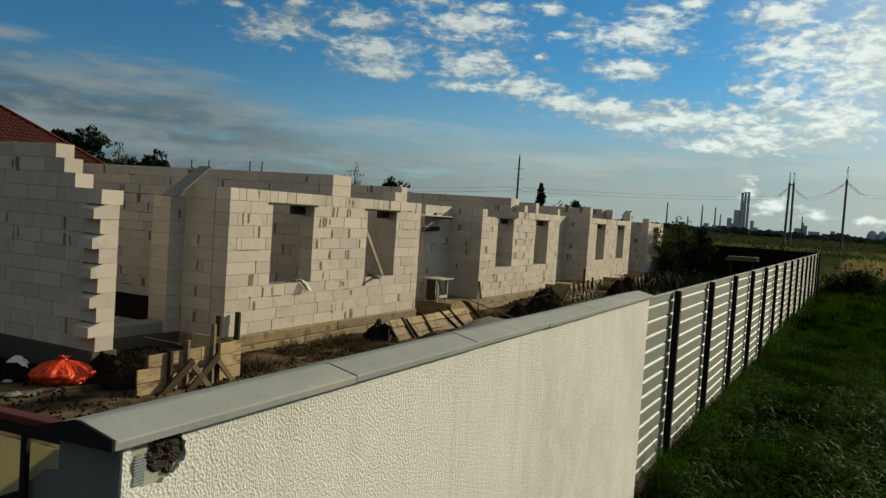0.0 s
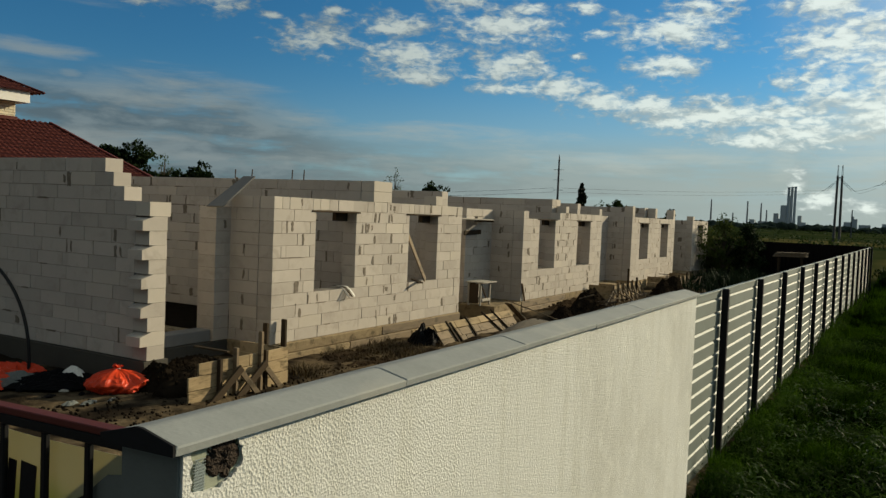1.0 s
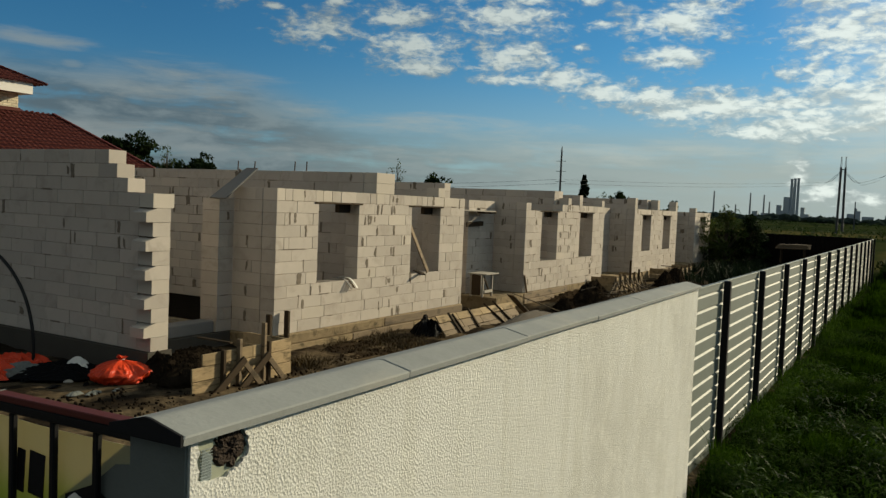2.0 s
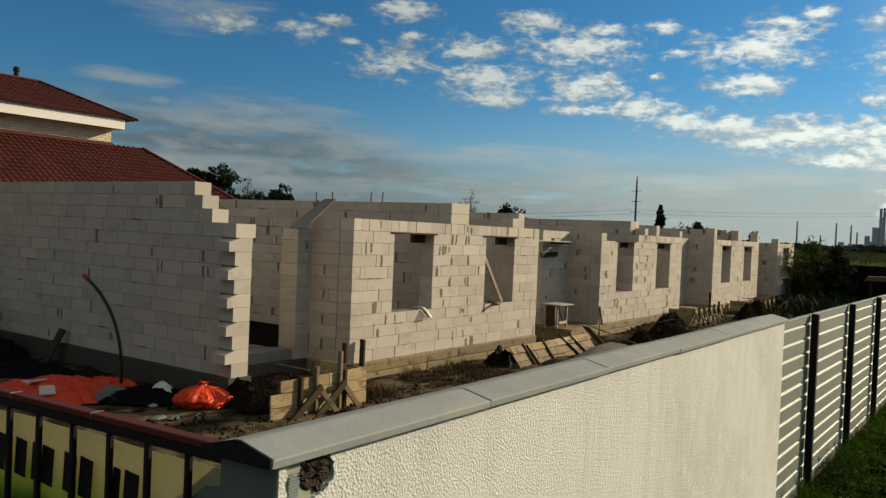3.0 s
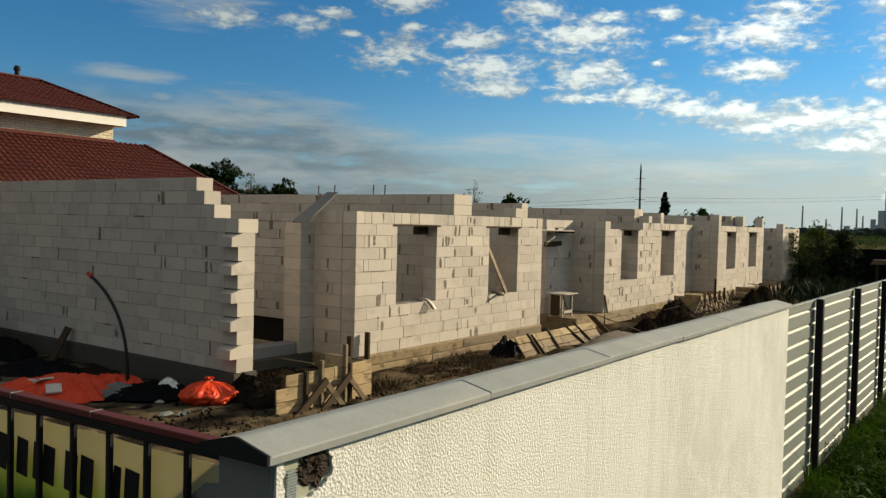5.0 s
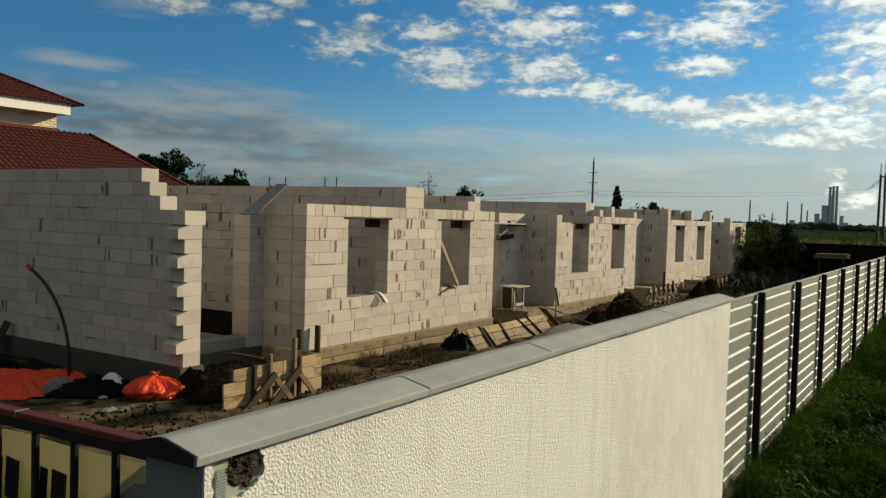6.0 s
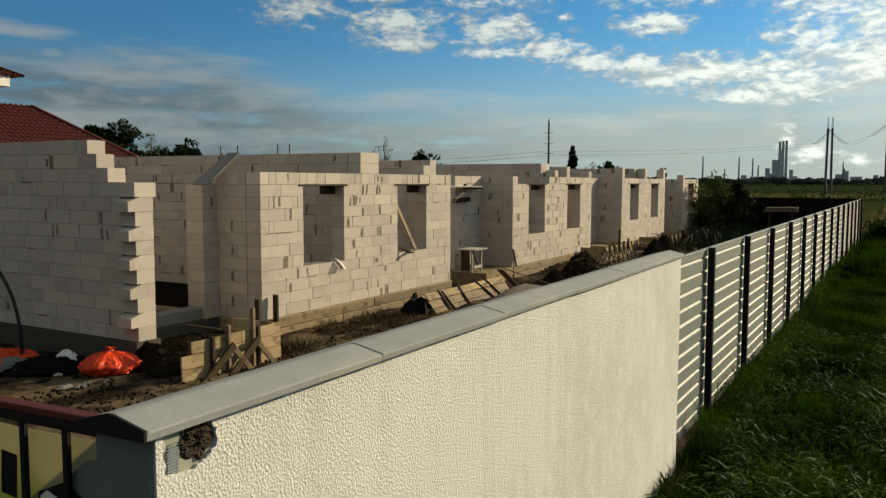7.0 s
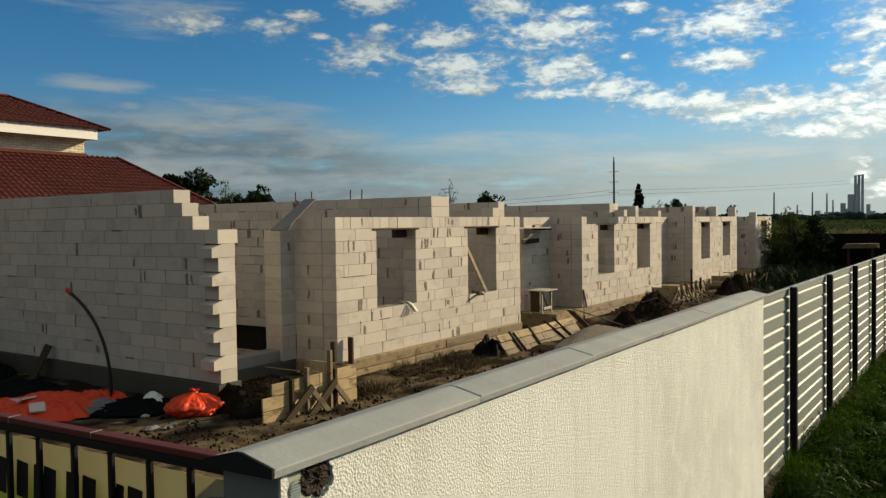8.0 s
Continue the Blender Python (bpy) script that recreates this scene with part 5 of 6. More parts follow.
# ---- distance: works, poles and power lines ----
works = thing("chemical_works", "haze-tinted works with twin tall stacks on the horizon", "factory")
for az_, el_, wide, mat in ((6.82, 2.68, 6, HAZED_STEEL), (6.62, 2.72, 6, HAZED_STEEL), (6.42, 2.74, 6, HAZED_STEEL)):
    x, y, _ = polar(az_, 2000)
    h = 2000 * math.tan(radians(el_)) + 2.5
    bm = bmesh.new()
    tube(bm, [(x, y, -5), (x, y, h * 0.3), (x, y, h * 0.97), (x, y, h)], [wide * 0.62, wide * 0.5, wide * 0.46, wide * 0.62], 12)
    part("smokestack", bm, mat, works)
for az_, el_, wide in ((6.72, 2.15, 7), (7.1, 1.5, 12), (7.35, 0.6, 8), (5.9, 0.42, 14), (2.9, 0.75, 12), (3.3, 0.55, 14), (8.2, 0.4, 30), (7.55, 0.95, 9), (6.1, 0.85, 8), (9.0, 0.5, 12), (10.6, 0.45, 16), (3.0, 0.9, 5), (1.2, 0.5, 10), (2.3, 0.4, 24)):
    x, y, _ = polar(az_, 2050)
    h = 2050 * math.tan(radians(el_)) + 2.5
    slab("building", (x - wide / 2, y, -5), (x + wide / 2, y + 20, h), HAZED_STEEL, works)
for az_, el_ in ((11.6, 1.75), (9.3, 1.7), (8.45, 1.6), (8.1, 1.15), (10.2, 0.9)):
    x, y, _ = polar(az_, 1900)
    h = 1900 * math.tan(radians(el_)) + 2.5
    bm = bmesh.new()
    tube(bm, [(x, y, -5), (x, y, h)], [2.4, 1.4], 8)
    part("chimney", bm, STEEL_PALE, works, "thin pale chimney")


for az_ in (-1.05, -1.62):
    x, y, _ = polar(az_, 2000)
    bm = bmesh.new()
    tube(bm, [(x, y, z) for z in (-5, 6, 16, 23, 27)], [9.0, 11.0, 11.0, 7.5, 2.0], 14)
    part("tank", bm, HAZED_STEEL, works, "haze-tinted rounded tank")


def line_pole(at, height, masts, neck, arm, droop, label):
    """Concrete line pole, single or double, with stays drooping from near the top to insulators at either side."""
    ob = thing("power_pole", label, "pole", "power line poles")
    x, y, _ = at
    for dx in masts:
        bm = bmesh.new()
        tube(bm, [(x + dx * 1.3, y, -0.5), (x + dx, y, height * 0.8), (x + dx, y, height - 0.8 * neck)], [0.28, 0.24, 0.2], 10)
        part("mast", bm, PYLON, ob)
        for k in (-1, 1):
            bar("prong", (x + dx + 0.15 * k, y, height - 0.85 * neck), (x + dx + 0.05 * k, y, height), 0.09, 0.09, PYLON, ob)
    for sgn in (-1, 1):
        for dz in (0.0, 0.35):
            bar("stay", (x + sgn * 0.1, y, height - neck - dz), (x + sgn * arm * (1 - 0.5 * dz), y, height - neck - droop), 0.08, 0.08, PYLON, ob)
        bm = bmesh.new()
        tube(bm, [(x + sgn * arm, y, height - neck - droop), (x + sgn * (arm + 0.5), y, height - neck - droop - 0.06)], [0.05, 0.06], 6)
        part("insulator", bm, PYLON, ob)
    bar("crossbar", (x + min(masts) - 0.3, y, height - neck + 0.1), (x + max(masts) + 0.3, y, height - neck + 0.1), 0.16, 0.2, PYLON, ob)


P1, P2 = polar(3.87, 200), polar(0.65, 205)
line_pole(P1, 17.1, (-0.45, 0.45), 2.9, 3.0, 2.8, "tall double-mast power pole in the field")
line_pole(P2, 19.3, (0.0,), 3.6, 3.5, 2.7, "tall power pole in the field")
pole = thing("utility_pole", "concrete utility pole with wires behind the houses", "pole")
px_, py_, _ = polar(22.0, 120)
bm = bmesh.new()
tube(bm, [(px_, py_, -0.5), (px_, py_, 11.2), (px_, py_, 12.0)], [0.2, 0.13, 0.05], 8)
part("mast", bm, PYLON, pole)
for dz in (0.0, 1.5, 3.0):
    bar("crossarm", (px_ - 0.75, py_, 9.8 - dz), (px_ + 0.75, py_, 9.8 - dz), 0.06, 0.06, PYLON, pole)
small = thing("utility_pole", "thin utility pole in the field", "pole")
x, y, _ = polar(3.05, 330)
bm = bmesh.new()
tube(bm, [(x, y, -0.5), (x, y, 10.2)], [0.3, 0.18], 6)
part("mast", bm, PYLON, small)


def wire(a, b, sag, r=0.022):
    ob = thing("power_line", "thin sagging overhead power line", "cable", "overhead power lines")
    a, b = Vector(a), Vector(b)
    bm = bmesh.new()
    tube(bm, [a.lerp(b, t) - Vector((0, 0, sag * 4 * t * (1 - t))) for t in np.linspace(0, 1, 14)], [r] * 14, 4)
    part("cable", bm, PYLON, ob)


for dz in (0.0, 0.6):
    wire((px_ + 0.6, py_, 7.1 - dz), (P1[0] - 3.5, P1[1], 11.4 - dz), 0.5)
    wire((P1[0] + 3.5, P1[1], 11.4 - dz), (P2[0] - 4.0, P2[1], 13.0 - dz), 0.2)
    wire((P2[0] + 4.0, P2[1], 13.0 - dz), (*polar(-32, 200)[:2], 11.0 - dz), 0.8)
    wire((px_ - 0.6, py_, 7.1 - dz), (*polar(46, 150)[:2], 5.6 - dz), 0.8)


# these dark weeds are added to give the rear ground its shadow tone
blades("dark_weeds", 9000, (-7.6, -2.2, 31.0, 42.2), (0.15, 0.5), LEAF_DARK, "dark weeds added to darken the shadowed ground at the back of the site", 5, 1.0, 0.6, 0.010)
blades("root_fringe", 4200, (-8.70, -7.5, 9.3, 13.3), (0.04, 0.15), ROOTS, "dry roots and grass along the plinth", 6, 1.0, 1.4, 0.006)
blades("corner_weeds", 260, (-1.62, -1.45, 6.4, 7.6), (0.04, 0.17), ROOTS, "withered weeds at the corner of the wall", 7, 1.0, 0.6, 0.005, None, -VERGE - 0.03)

vine = thing("creeper", "straggling leafy creeper on the fourth house", "creeper")
bm = bmesh.new()
rng = random.Random(77)
for k in range(16):
    foliage(bm, (-8.72 + rng.uniform(0, 0.12), 39.3 + 2.4 * rng.random(), 0.6 + 2.0 * rng.random()), 0.25, 22, 0.12, rng)
part("leaves", bm, LEAF_LIGHT, vine)


# ---- building site ----
def heap(name, at, size, mat, label, seed, sharp=1.0):
    """A heap of loose earth."""
    rng = random.Random(seed)
    ob = thing(name, label, "heap", at=at)
    n = 64
    verts, faces = [], []
    for j in range(n + 1):
        for i in range(n + 1):
            u_, v_ = 2 * i / n - 1, 2 * j / n - 1
            r = min(1.0, math.hypot(u_, v_) * (1 + 0.25 * noise.noise((u_ * 2 + seed, v_ * 2, 1))))
            z = size[2] * (math.cos(math.pi * r) * 0.5 + 0.5) ** sharp
            z += (0.16 * noise.noise((u_ * 5, v_ * 5, seed)) + 0.16 * noise.noise((u_ * 11, v_ * 11, seed + 3)) + 0.1 * abs(noise.noise((u_ * 23, v_ * 23, seed + 5)))) * size[2] * (1 - r) * (0.25 if mat is SAND else 1.0)
            verts.append((u_ * size[0], v_ * size[1], z - 0.06))
    faces = [(j * (n + 1) + i, j * (n + 1) + i + 1, (j + 1) * (n + 1) + i + 1, (j + 1) * (n + 1) + i) for j in range(n) for i in range(n)]
    mesh_object("mound", verts, faces, mat, ob)
    bm = bmesh.new()
    for _ in range(20 if mat is SAND else 420 if mat is CRUMB else 150):
        a, r = rng.uniform(0, 6.28), rng.uniform(0.2, 1.05)
        s = rng.uniform(0.006, 0.024) * (0.7 + size[2])
        z = size[2] * (math.cos(math.pi * r) * 0.5 + 0.5) ** sharp
        m = Matrix.Translation((r * size[0] * math.cos(a), r * size[1] * math.sin(a), z - 0.03)) @ pose(0, 0, 0, rng.uniform(0, 90), rng.uniform(0, 90), 0)
        add_box(bm, m, s * 2, s * 1.5, s, s * 0.3)
    tagged(part("crumbled_earth", bm, mat, ob), kind="stuff")
    return ob


def formwork(name_label, x, y0, y1, tops, stakes, back, seed, ends=None, mat=None):
    """Shuttering box: front boards along y, side boards running back to the plinth, stakes and raking braces."""
    rng = random.Random(seed)
    ob = thing("formwork", name_label, "formwork", "porch formwork")
    for k, (z0, z1, a) in enumerate(tops):
        mid = (y0 + a + y1) / 2 + rng.uniform(-0.2, 0.2)
        bar("board", (x + rng.uniform(-0.01, 0.01), y0 + a, (z0 + z1) / 2), (x, mid, (z0 + z1) / 2), 0.026, z1 - z0 - 0.004, mat or WOOD, ob)
        bar("board", (x, mid + 0.004, (z0 + z1) / 2), (x + rng.uniform(-0.01, 0.01), y1, (z0 + z1) / 2 + 0.01), 0.026, z1 - z0 - 0.004, mat or WOOD, ob)
        for yy in ends if ends is not None else (y0 + 0.03, y1 - 0.03):
            bar("side_board", (x - 0.02, yy, (z0 + z1) / 2), (back, yy, (z0 + z1) / 2), 0.026, z1 - z0 - 0.004, mat or WOOD, ob)
    bar("tie", (x - 0.25, (y0 + y1) / 2, tops[-1][1] + 0.02), (back, (y0 + y1) / 2, tops[-1][1] + 0.02), 0.05, 0.025, WOOD_OLD, ob)
    for yy, h, brace, old in stakes:
        bar("stake", (x + 0.04, yy, -0.15), (x + 0.04, yy, h), 0.065, 0.05, WOOD_OLD if old else WOOD_STAINED, ob)
        if brace:
            bar("brace", (x + 0.085, yy, min(h, 0.4)), (x + 0.14, yy + 0.36, -0.03), 0.035, 0.075, WOOD_STAINED, ob)
        if brace == "pair":
            bar("brace", (x + 0.125, yy + 0.03, min(h, 0.4)), (x + 0.10, yy - 0.5, -0.03), 0.035, 0.1, WOOD_OLD, ob)
    return ob


formwork("raw timber formwork box for a porch before the first doorway", -7.7, 7.08, 8.95, ((-0.02, 0.185, 0.0), (0.19, 0.365, 0.0), (0.37, 0.53, 0.16)),
         ((7.58, 0.55, False, True), (7.87, 0.66, "pair", False), (8.34, 0.83, "pair", False), (8.44, 0.56, False, True)), -8.6, 1, ends=(8.92,))
formwork("timber formwork with many stakes along the third porch", -7.95, 24.5, 27.4, ((0.0, 0.26, 0.1), (0.265, 0.5, 0.0)),
         ((24.6, 0.55, True, False), (25.1, 0.6, True, False), (25.6, 0.55, True, False), (26.1, 1.0, True, True), (26.6, 0.6, True, False), (27.1, 0.66, True, True)), -8.7, 3)
formwork("timber formwork with stakes along the fourth porch", -7.7, 31.2, 34.6, ((0.0, 0.22, 0.1), (0.225, 0.45, 0.0)),
         ((31.4, 0.5, True, False), (32.0, 0.55, True, True), (32.6, 0.5, True, False), (33.3, 0.6, True, True), (34.0, 0.6, True, True)), -8.7, 4)


def leaning_formwork():
    """Shuttering of the second porch: boards leaning back on battens, clean above and stained below."""
    ob = thing("formwork", "stained timber formwork leaning along the second porch", "formwork", "porch formwork")
    rng = random.Random(6)
    lean = Vector((-0.33, 0.0, 0.40)).normalized()
    out = Vector((lean.z, 0, -lean.x))

    def at(y, s, lift=0.0):
        return Vector((-7.56, y, -0.02)) + lean * s + out * lift

    for s, wide, m_ in ((0.09, 0.17, WOOD_STAINED), (0.265, 0.165, WOOD_STAINED), (0.44, 0.16, WOOD)):
        y = 13.32 + 0.1 * s
        while y < 16.8:
            long = min(rng.uniform(0.75, 1.1), 16.85 - y)
            tilt = rng.uniform(-0.012, 0.012)
            lift = 0.016 if m_ is WOOD else 0.0
            d = (at(y + long, s + tilt) - at(y, s)).normalized()
            side = d.cross(out).normalized()
            m = Matrix((side, d, out)).transposed().to_4x4()
            m.translation = (at(y, s, lift) + at(y + long, s + tilt, lift)) / 2
            bm = bmesh.new()
            add_box(bm, m, wide, long - 0.012, 0.024, 0.004)
            part("board", bm, m_, ob)
            y += long
    for y, dy, s1 in ((13.88, 0.02, 0.54), (14.0, 0.06, 0.5), (14.72, 0.0, 0.55), (15.5, 0.42, 0.6), (15.95, 0.34, 0.62)):
        bar("batten", at(y + dy, -0.02, 0.034), at(y, s1, 0.036), 0.05, 0.036, WOOD_OLD, ob, "dark batten")


leaning_formwork()
heap("soil_heap", (-8.2, 11.0, 0), (0.5, 1.75, 0.17), CRUMB, "low bank of dark dug soil along the plinth", 31)
heap("soil_heap", (-8.28, 8.05, 0), (0.57, 0.98, 0.34), SOIL_HEAP, "dark soil filled in behind the formwork", 37, 0.12)
heap("soil_heap", (-7.65, 10.6, 0), (0.75, 1.9, 0.13), CRUMB, "trodden crumbly soil in front of the plinth", 38)
heap("soil_heap", (-8.72, 7.5, -0.02), (0.5, 0.5, 0.44), SOIL_HEAP, "dark soil against the foot of the toothed wall end", 39)
heap("soil_heap", (-9.2, 8.55, 0), (0.6, 0.95, 0.3), SOIL_HEAP, "dark soil and brush before the doorway", 42, 0.6)
heap("soil_heap", (-8.25, 22.2, 0), (0.55, 3.6, 0.3), CRUMB, "bank of dark soil along the second plinth", 43, 0.7)
heap("soil_heap", (-7.5, 19.3, 0), (0.5, 0.7, 0.36), SOIL_HEAP, "small heap of dark dug soil", 44)
heap("sand_heap", (-7.15, 16.3, 0), (0.55, 2.5, 0.36), SAND, "low heap of grey sand", 32)
heap("soil_heap", (-7.3, 20.7, 0), (0.75, 1.6, 0.72), SOIL_HEAP, "heap of dark dug soil with roots", 33)
heap("soil_heap", (-7.3, 28.3, 0), (0.6, 1.0, 0.6), SOIL_HEAP, "heap of dark dug soil", 34)
heap("soil_heap", (-7.4, 30.0, 0), (0.6, 1.0, 0.65), SOIL_HEAP, "heap of dark dug soil", 35)
heap("soil_heap", (-13.0, 10.3, 0.02), (2.9, 2.0, 0.16), SOIL_HEAP, "dark soil fill inside the first house", 36)


def strewn(label, area, count, size, mat, seed):
    """Loose clods and crumbs lying about."""
    rng = random.Random(seed)
    bm = bmesh.new()
    for _ in range(count):
        x, y = rng.uniform(area[0], area[1]), rng.uniform(area[2], area[3])
        s = size * rng.uniform(0.3, 1.0) ** 2 + 0.006
        m = Matrix.Translation((x, y, 0.02 + 0.11 * noise.noise((x * 0.45, y * 0.45, 0.3)))) @ pose(0, 0, 0, rng.uniform(0, 90), rng.uniform(0, 90), rng.uniform(0, 90))
        add_box(bm, m, s * 2, s * 1.4, s, s * 0.4)
    tagged(part("strewn_earth", bm, mat, None, label), category="earth", kind="stuff")


strewn("crumbs of earth and rubble strewn on the soil", (-9.0, -2.2, 5.6, 9.5), 2600, 0.022, SOIL_HEAP, 81)
strewn("dark clods along the plinths", (-7.3, -6.4, 9.6, 24.0), 1500, 0.04, SOIL_HEAP, 82)


def sticks(label, at, count, spread, seed, length=(0.5, 1.1), thick=0.035):
    rng = random.Random(seed)
    ob = thing("stick_pile", label, "sticks")
    for _ in range(count):
        c = Vector(at) + Vector((rng.uniform(-1, 1) * spread[0], rng.uniform(-1, 1) * spread[1], rng.uniform(0.05, spread[2])))
        d = Vector((rng.uniform(-1, 1), rng.uniform(-1, 1), rng.uniform(-0.5, 0.7))).normalized() * rng.uniform(*length) / 2
        bar("stick", c - d, c + d, thick, thick * 0.8, rng.choice((WOOD_STAINED, WOOD_OLD)), ob)
    return ob


sticks("scattered roots and offcuts on the soil heap", (-7.0, 20.9, 0.25), 14, (0.3, 0.9, 0.3), 41, (0.4, 0.8))
sticks("offcut timbers lying by the third porch", (-7.5, 26.0, 0.05), 8, (0.3, 1.2, 0.2), 42)
sticks("offcut timbers lying by the fourth porch", (-7.4, 33.0, 0.05), 8, (0.3, 1.2, 0.2), 43)


def trestle():
    ob = thing("trestle_table", "rough plank trestle table standing in the porch recess", "table")
    x0, x1, y0, y1, z0, z1 = -9.45, -9.0, 17.6, 18.2, BASE - 0.012, 0.90
    for k in range(3):
        x = x0 + 0.1 + 0.175 * k
        bar("top_board", (x, y0 - 0.05, z1), (x, y1 + 0.05, z1), 0.165, 0.03, WOOD_GREY, ob)
    for x in (x0 + 0.06, x1 - 0.06):
        for y in (y0 + 0.05, y1 - 0.05):
            bar("leg", (x, y, z0), (x, y, z1 - 0.016), 0.045, 0.045, WOOD_GREY, ob)
    for y in (y0 + 0.05, y1 - 0.05):
        bar("stretcher", (x0 + 0.085, y, z0 + 0.12), (x1 - 0.085, y, z0 + 0.12), 0.03, 0.07, WOOD_GREY, ob)
    bar("stretcher", (x1 - 0.03, y0 + 0.08, z0 + 0.14), (x1 - 0.03, y1 - 0.08, z0 + 0.14), 0.03, 0.07, WOOD_GREY, ob)
    bar("side_panel", (x0 + 0.1, y0 + 0.015, z0 + 0.3), (x1 - 0.1, y0 + 0.015, z0 + 0.3), 0.02, 0.5, WOOD_OLD, ob, "dark panel across the legs")
    bar("back_panel", (x0 + 0.02, y0 + 0.1, z0 + 0.3), (x0 + 0.02, y1 - 0.1, z0 + 0.3), 0.02, 0.5, WOOD_OLD, ob, "dark panel across the legs")
    bar("brace", (x1 - 0.06, y0 + 0.08, z1 - 0.05), (x1 - 0.06, y0 + 0.4, z0 + 0.15), 0.03, 0.05, WOOD_OLD, ob)


trestle()
# boards laid as a canopy over the second porch recess, sized to shade its wall
canopy = thing("canopy_boards", "brown timber boards laid flat to shade the porch recess", "boards")
for k in range(3):
    x = -9.6 + 0.17 * k
    bar("board", (x, 16.1, 2.465 + 0.003 * k), (x, 18.95 - 0.25 * k, 2.45 + 0.003 * k), 0.16, 0.03, WOOD_GREY, canopy)
for y in (16.5, 18.4):
    bar("bearer", (-9.69, y, 2.42), (-9.15, y, 2.42), 0.05, 0.05, WOOD_OLD, canopy)
bar("hanging_board", (-9.67, 17.8, 2.1), (-9.67, 18.7, 2.13), 0.03, 0.12, WOOD_OLD, canopy, "dark board fixed to the wall below")
# prop in the second window, offcuts on the sill of the first
prop = thing("window_prop", "thin plank leaning in the window opening", "plank")
bar("plank", (FRONT - 0.12, 13.83, 2.25), (FRONT + 0.06, 14.42, BASE + 0.82), 0.13, 0.025, WOOD_STAINED, prop, turn=60)
sill = thing("sill_plank", "short dark plank sticking out over the sill", "plank")
bar("plank", (FRONT - 0.3, 14.5, BASE + 0.82), (FRONT + 0.18, 14.06, BASE + 0.79), 0.1, 0.022, WOOD_OLD, sill)
strips = thing("bent_strips", "bent strips of thin board hanging over the sill", "offcuts")
for k in range(3):
    bm = bmesh.new()
    y = 11.6 + 0.085 * k
    pts = [(FRONT - 0.25 + 0.36 * t, y + 0.1 * t, BASE + 0.83 - 0.5 * max(0, t - 0.5) ** 1.5) for t in (k / 7 for k in range(8))]
    rows_ = [[bm.verts.new((px, py + dy, pz + dz)) for dy, dz in ((-0.022, 0), (0.022, 0), (0.022, 0.01), (-0.022, 0.01))] for px, py, pz in pts]
    for r0, r1 in zip(rows_, rows_[1:]):
        for q in range(4):
            bm.faces.new((r0[q], r0[(q + 1) % 4], r1[(q + 1) % 4], r1[q]))
    bm.faces.new(rows_[0])
    bm.faces.new(rows_[-1][::-1])
    part("strip", bm, (GREY_SHEETING, WOOD_OLD, WHITE_TRIM)[k], strips)
# stakes by the corner of the bay
for y, h in ((9.55, 0.72), (9.98, 0.74)):
    st = thing("corner_stake", "short dark stake driven in by the wall", "stake", "stakes by the wall")
    bar("stake", (FRONT + 0.1, y, -0.1), (FRONT + 0.1, y, h), 0.09, 0.05, WOOD_OLD, st)
# leaning planks before the second house
for a, b, w_ in (((-8.3, 17.5, 0.55), (-7.25, 18.5, 0.05), 0.1), ((FRONT + 0.02, 19.46, 0.8), (FRONT + 0.036, 19.64, 0.32), 0.05), ((-8.1, 17.25, 0.5), (-7.85, 17.75, 0.03), 0.26)):
    pl = thing("loose_plank", "loose plank leaning by the second house", "plank", "loose planks")
    bar("plank", a, b, w_, 0.028, WOOD_STAINED, pl)
# rods on top of the party wall
for x in (-12.53, -12.05, -10.95, -10.64):
    rod = thing("reinforcing_rod", "thin upright steel rod on the party wall", "rod", "rods on the wall")
    bm = bmesh.new()
    tube(bm, [(x, 12.68, 3.1), (x + 0.01, 12.68, 3.13 + 0.2)], [0.012, 0.012], 6)
    part("rod", bm, REBAR, rod)


def crumpled(name, at, size, mat, label, category, seed, turn=0.0, steep=2.0):
    """Crumpled sheeting: a draped skin with sharp creases and an uneven rim that lies on what is below it."""
    ob = thing(name, label, category, at=at)
    ob.rotation_euler.z = radians(turn)
    n = 56
    verts = []
    for j in range(n + 1):
        for i in range(n + 1):
            a, b = 2 * i / n - 1, 2 * j / n - 1
            big = max(abs(a), abs(b))
            k = big / max(math.hypot(a, b), 1e-6)
            x, y = a * k, b * k                       # the square drawn in to a disc
            t = math.atan2(y, x)
            rim = 1 + 0.3 * noise.noise((math.cos(t) * 1.4 + seed, math.sin(t) * 1.4, 2.0)) + 0.14 * noise.noise((math.cos(t) * 4 + seed, math.sin(t) * 4, 5.0))
            wx, wy = x + 0.3 * noise.noise((x * 1.3, y * 1.3, seed)), y + 0.3 * noise.noise((x * 1.3, y * 1.3, seed + 9))
            crease = 0.0
            for f, amp in ((1.7, 0.5), (3.6, 0.3), (7.5, 0.14), (15.0, 0.05)):
                crease += amp * (1 - 2.6 * abs(noise.noise((wx * f + seed, wy * f, 3.1 * f))))
            body = max(0.0, 1 - big ** steep)
            z = size[2] * (body * (0.5 + 0.5 * crease) + 0.05 * (1 - big))
            verts.append((x * rim * size[0], y * rim * size[1], max(z, 0.004)))
    w_ = n + 1
    faces = [(j * w_ + i, j * w_ + i + 1, (j + 1) * w_ + i + 1, (j + 1) * w_ + i) for j in range(n) for i in range(n)]
    skin = mesh_object("sheet", verts, faces, mat, ob)
    s = skin.modifiers.new("thickness", "SOLIDIFY")
    s.thickness, s.offset = 0.006, -1.0
    return ob


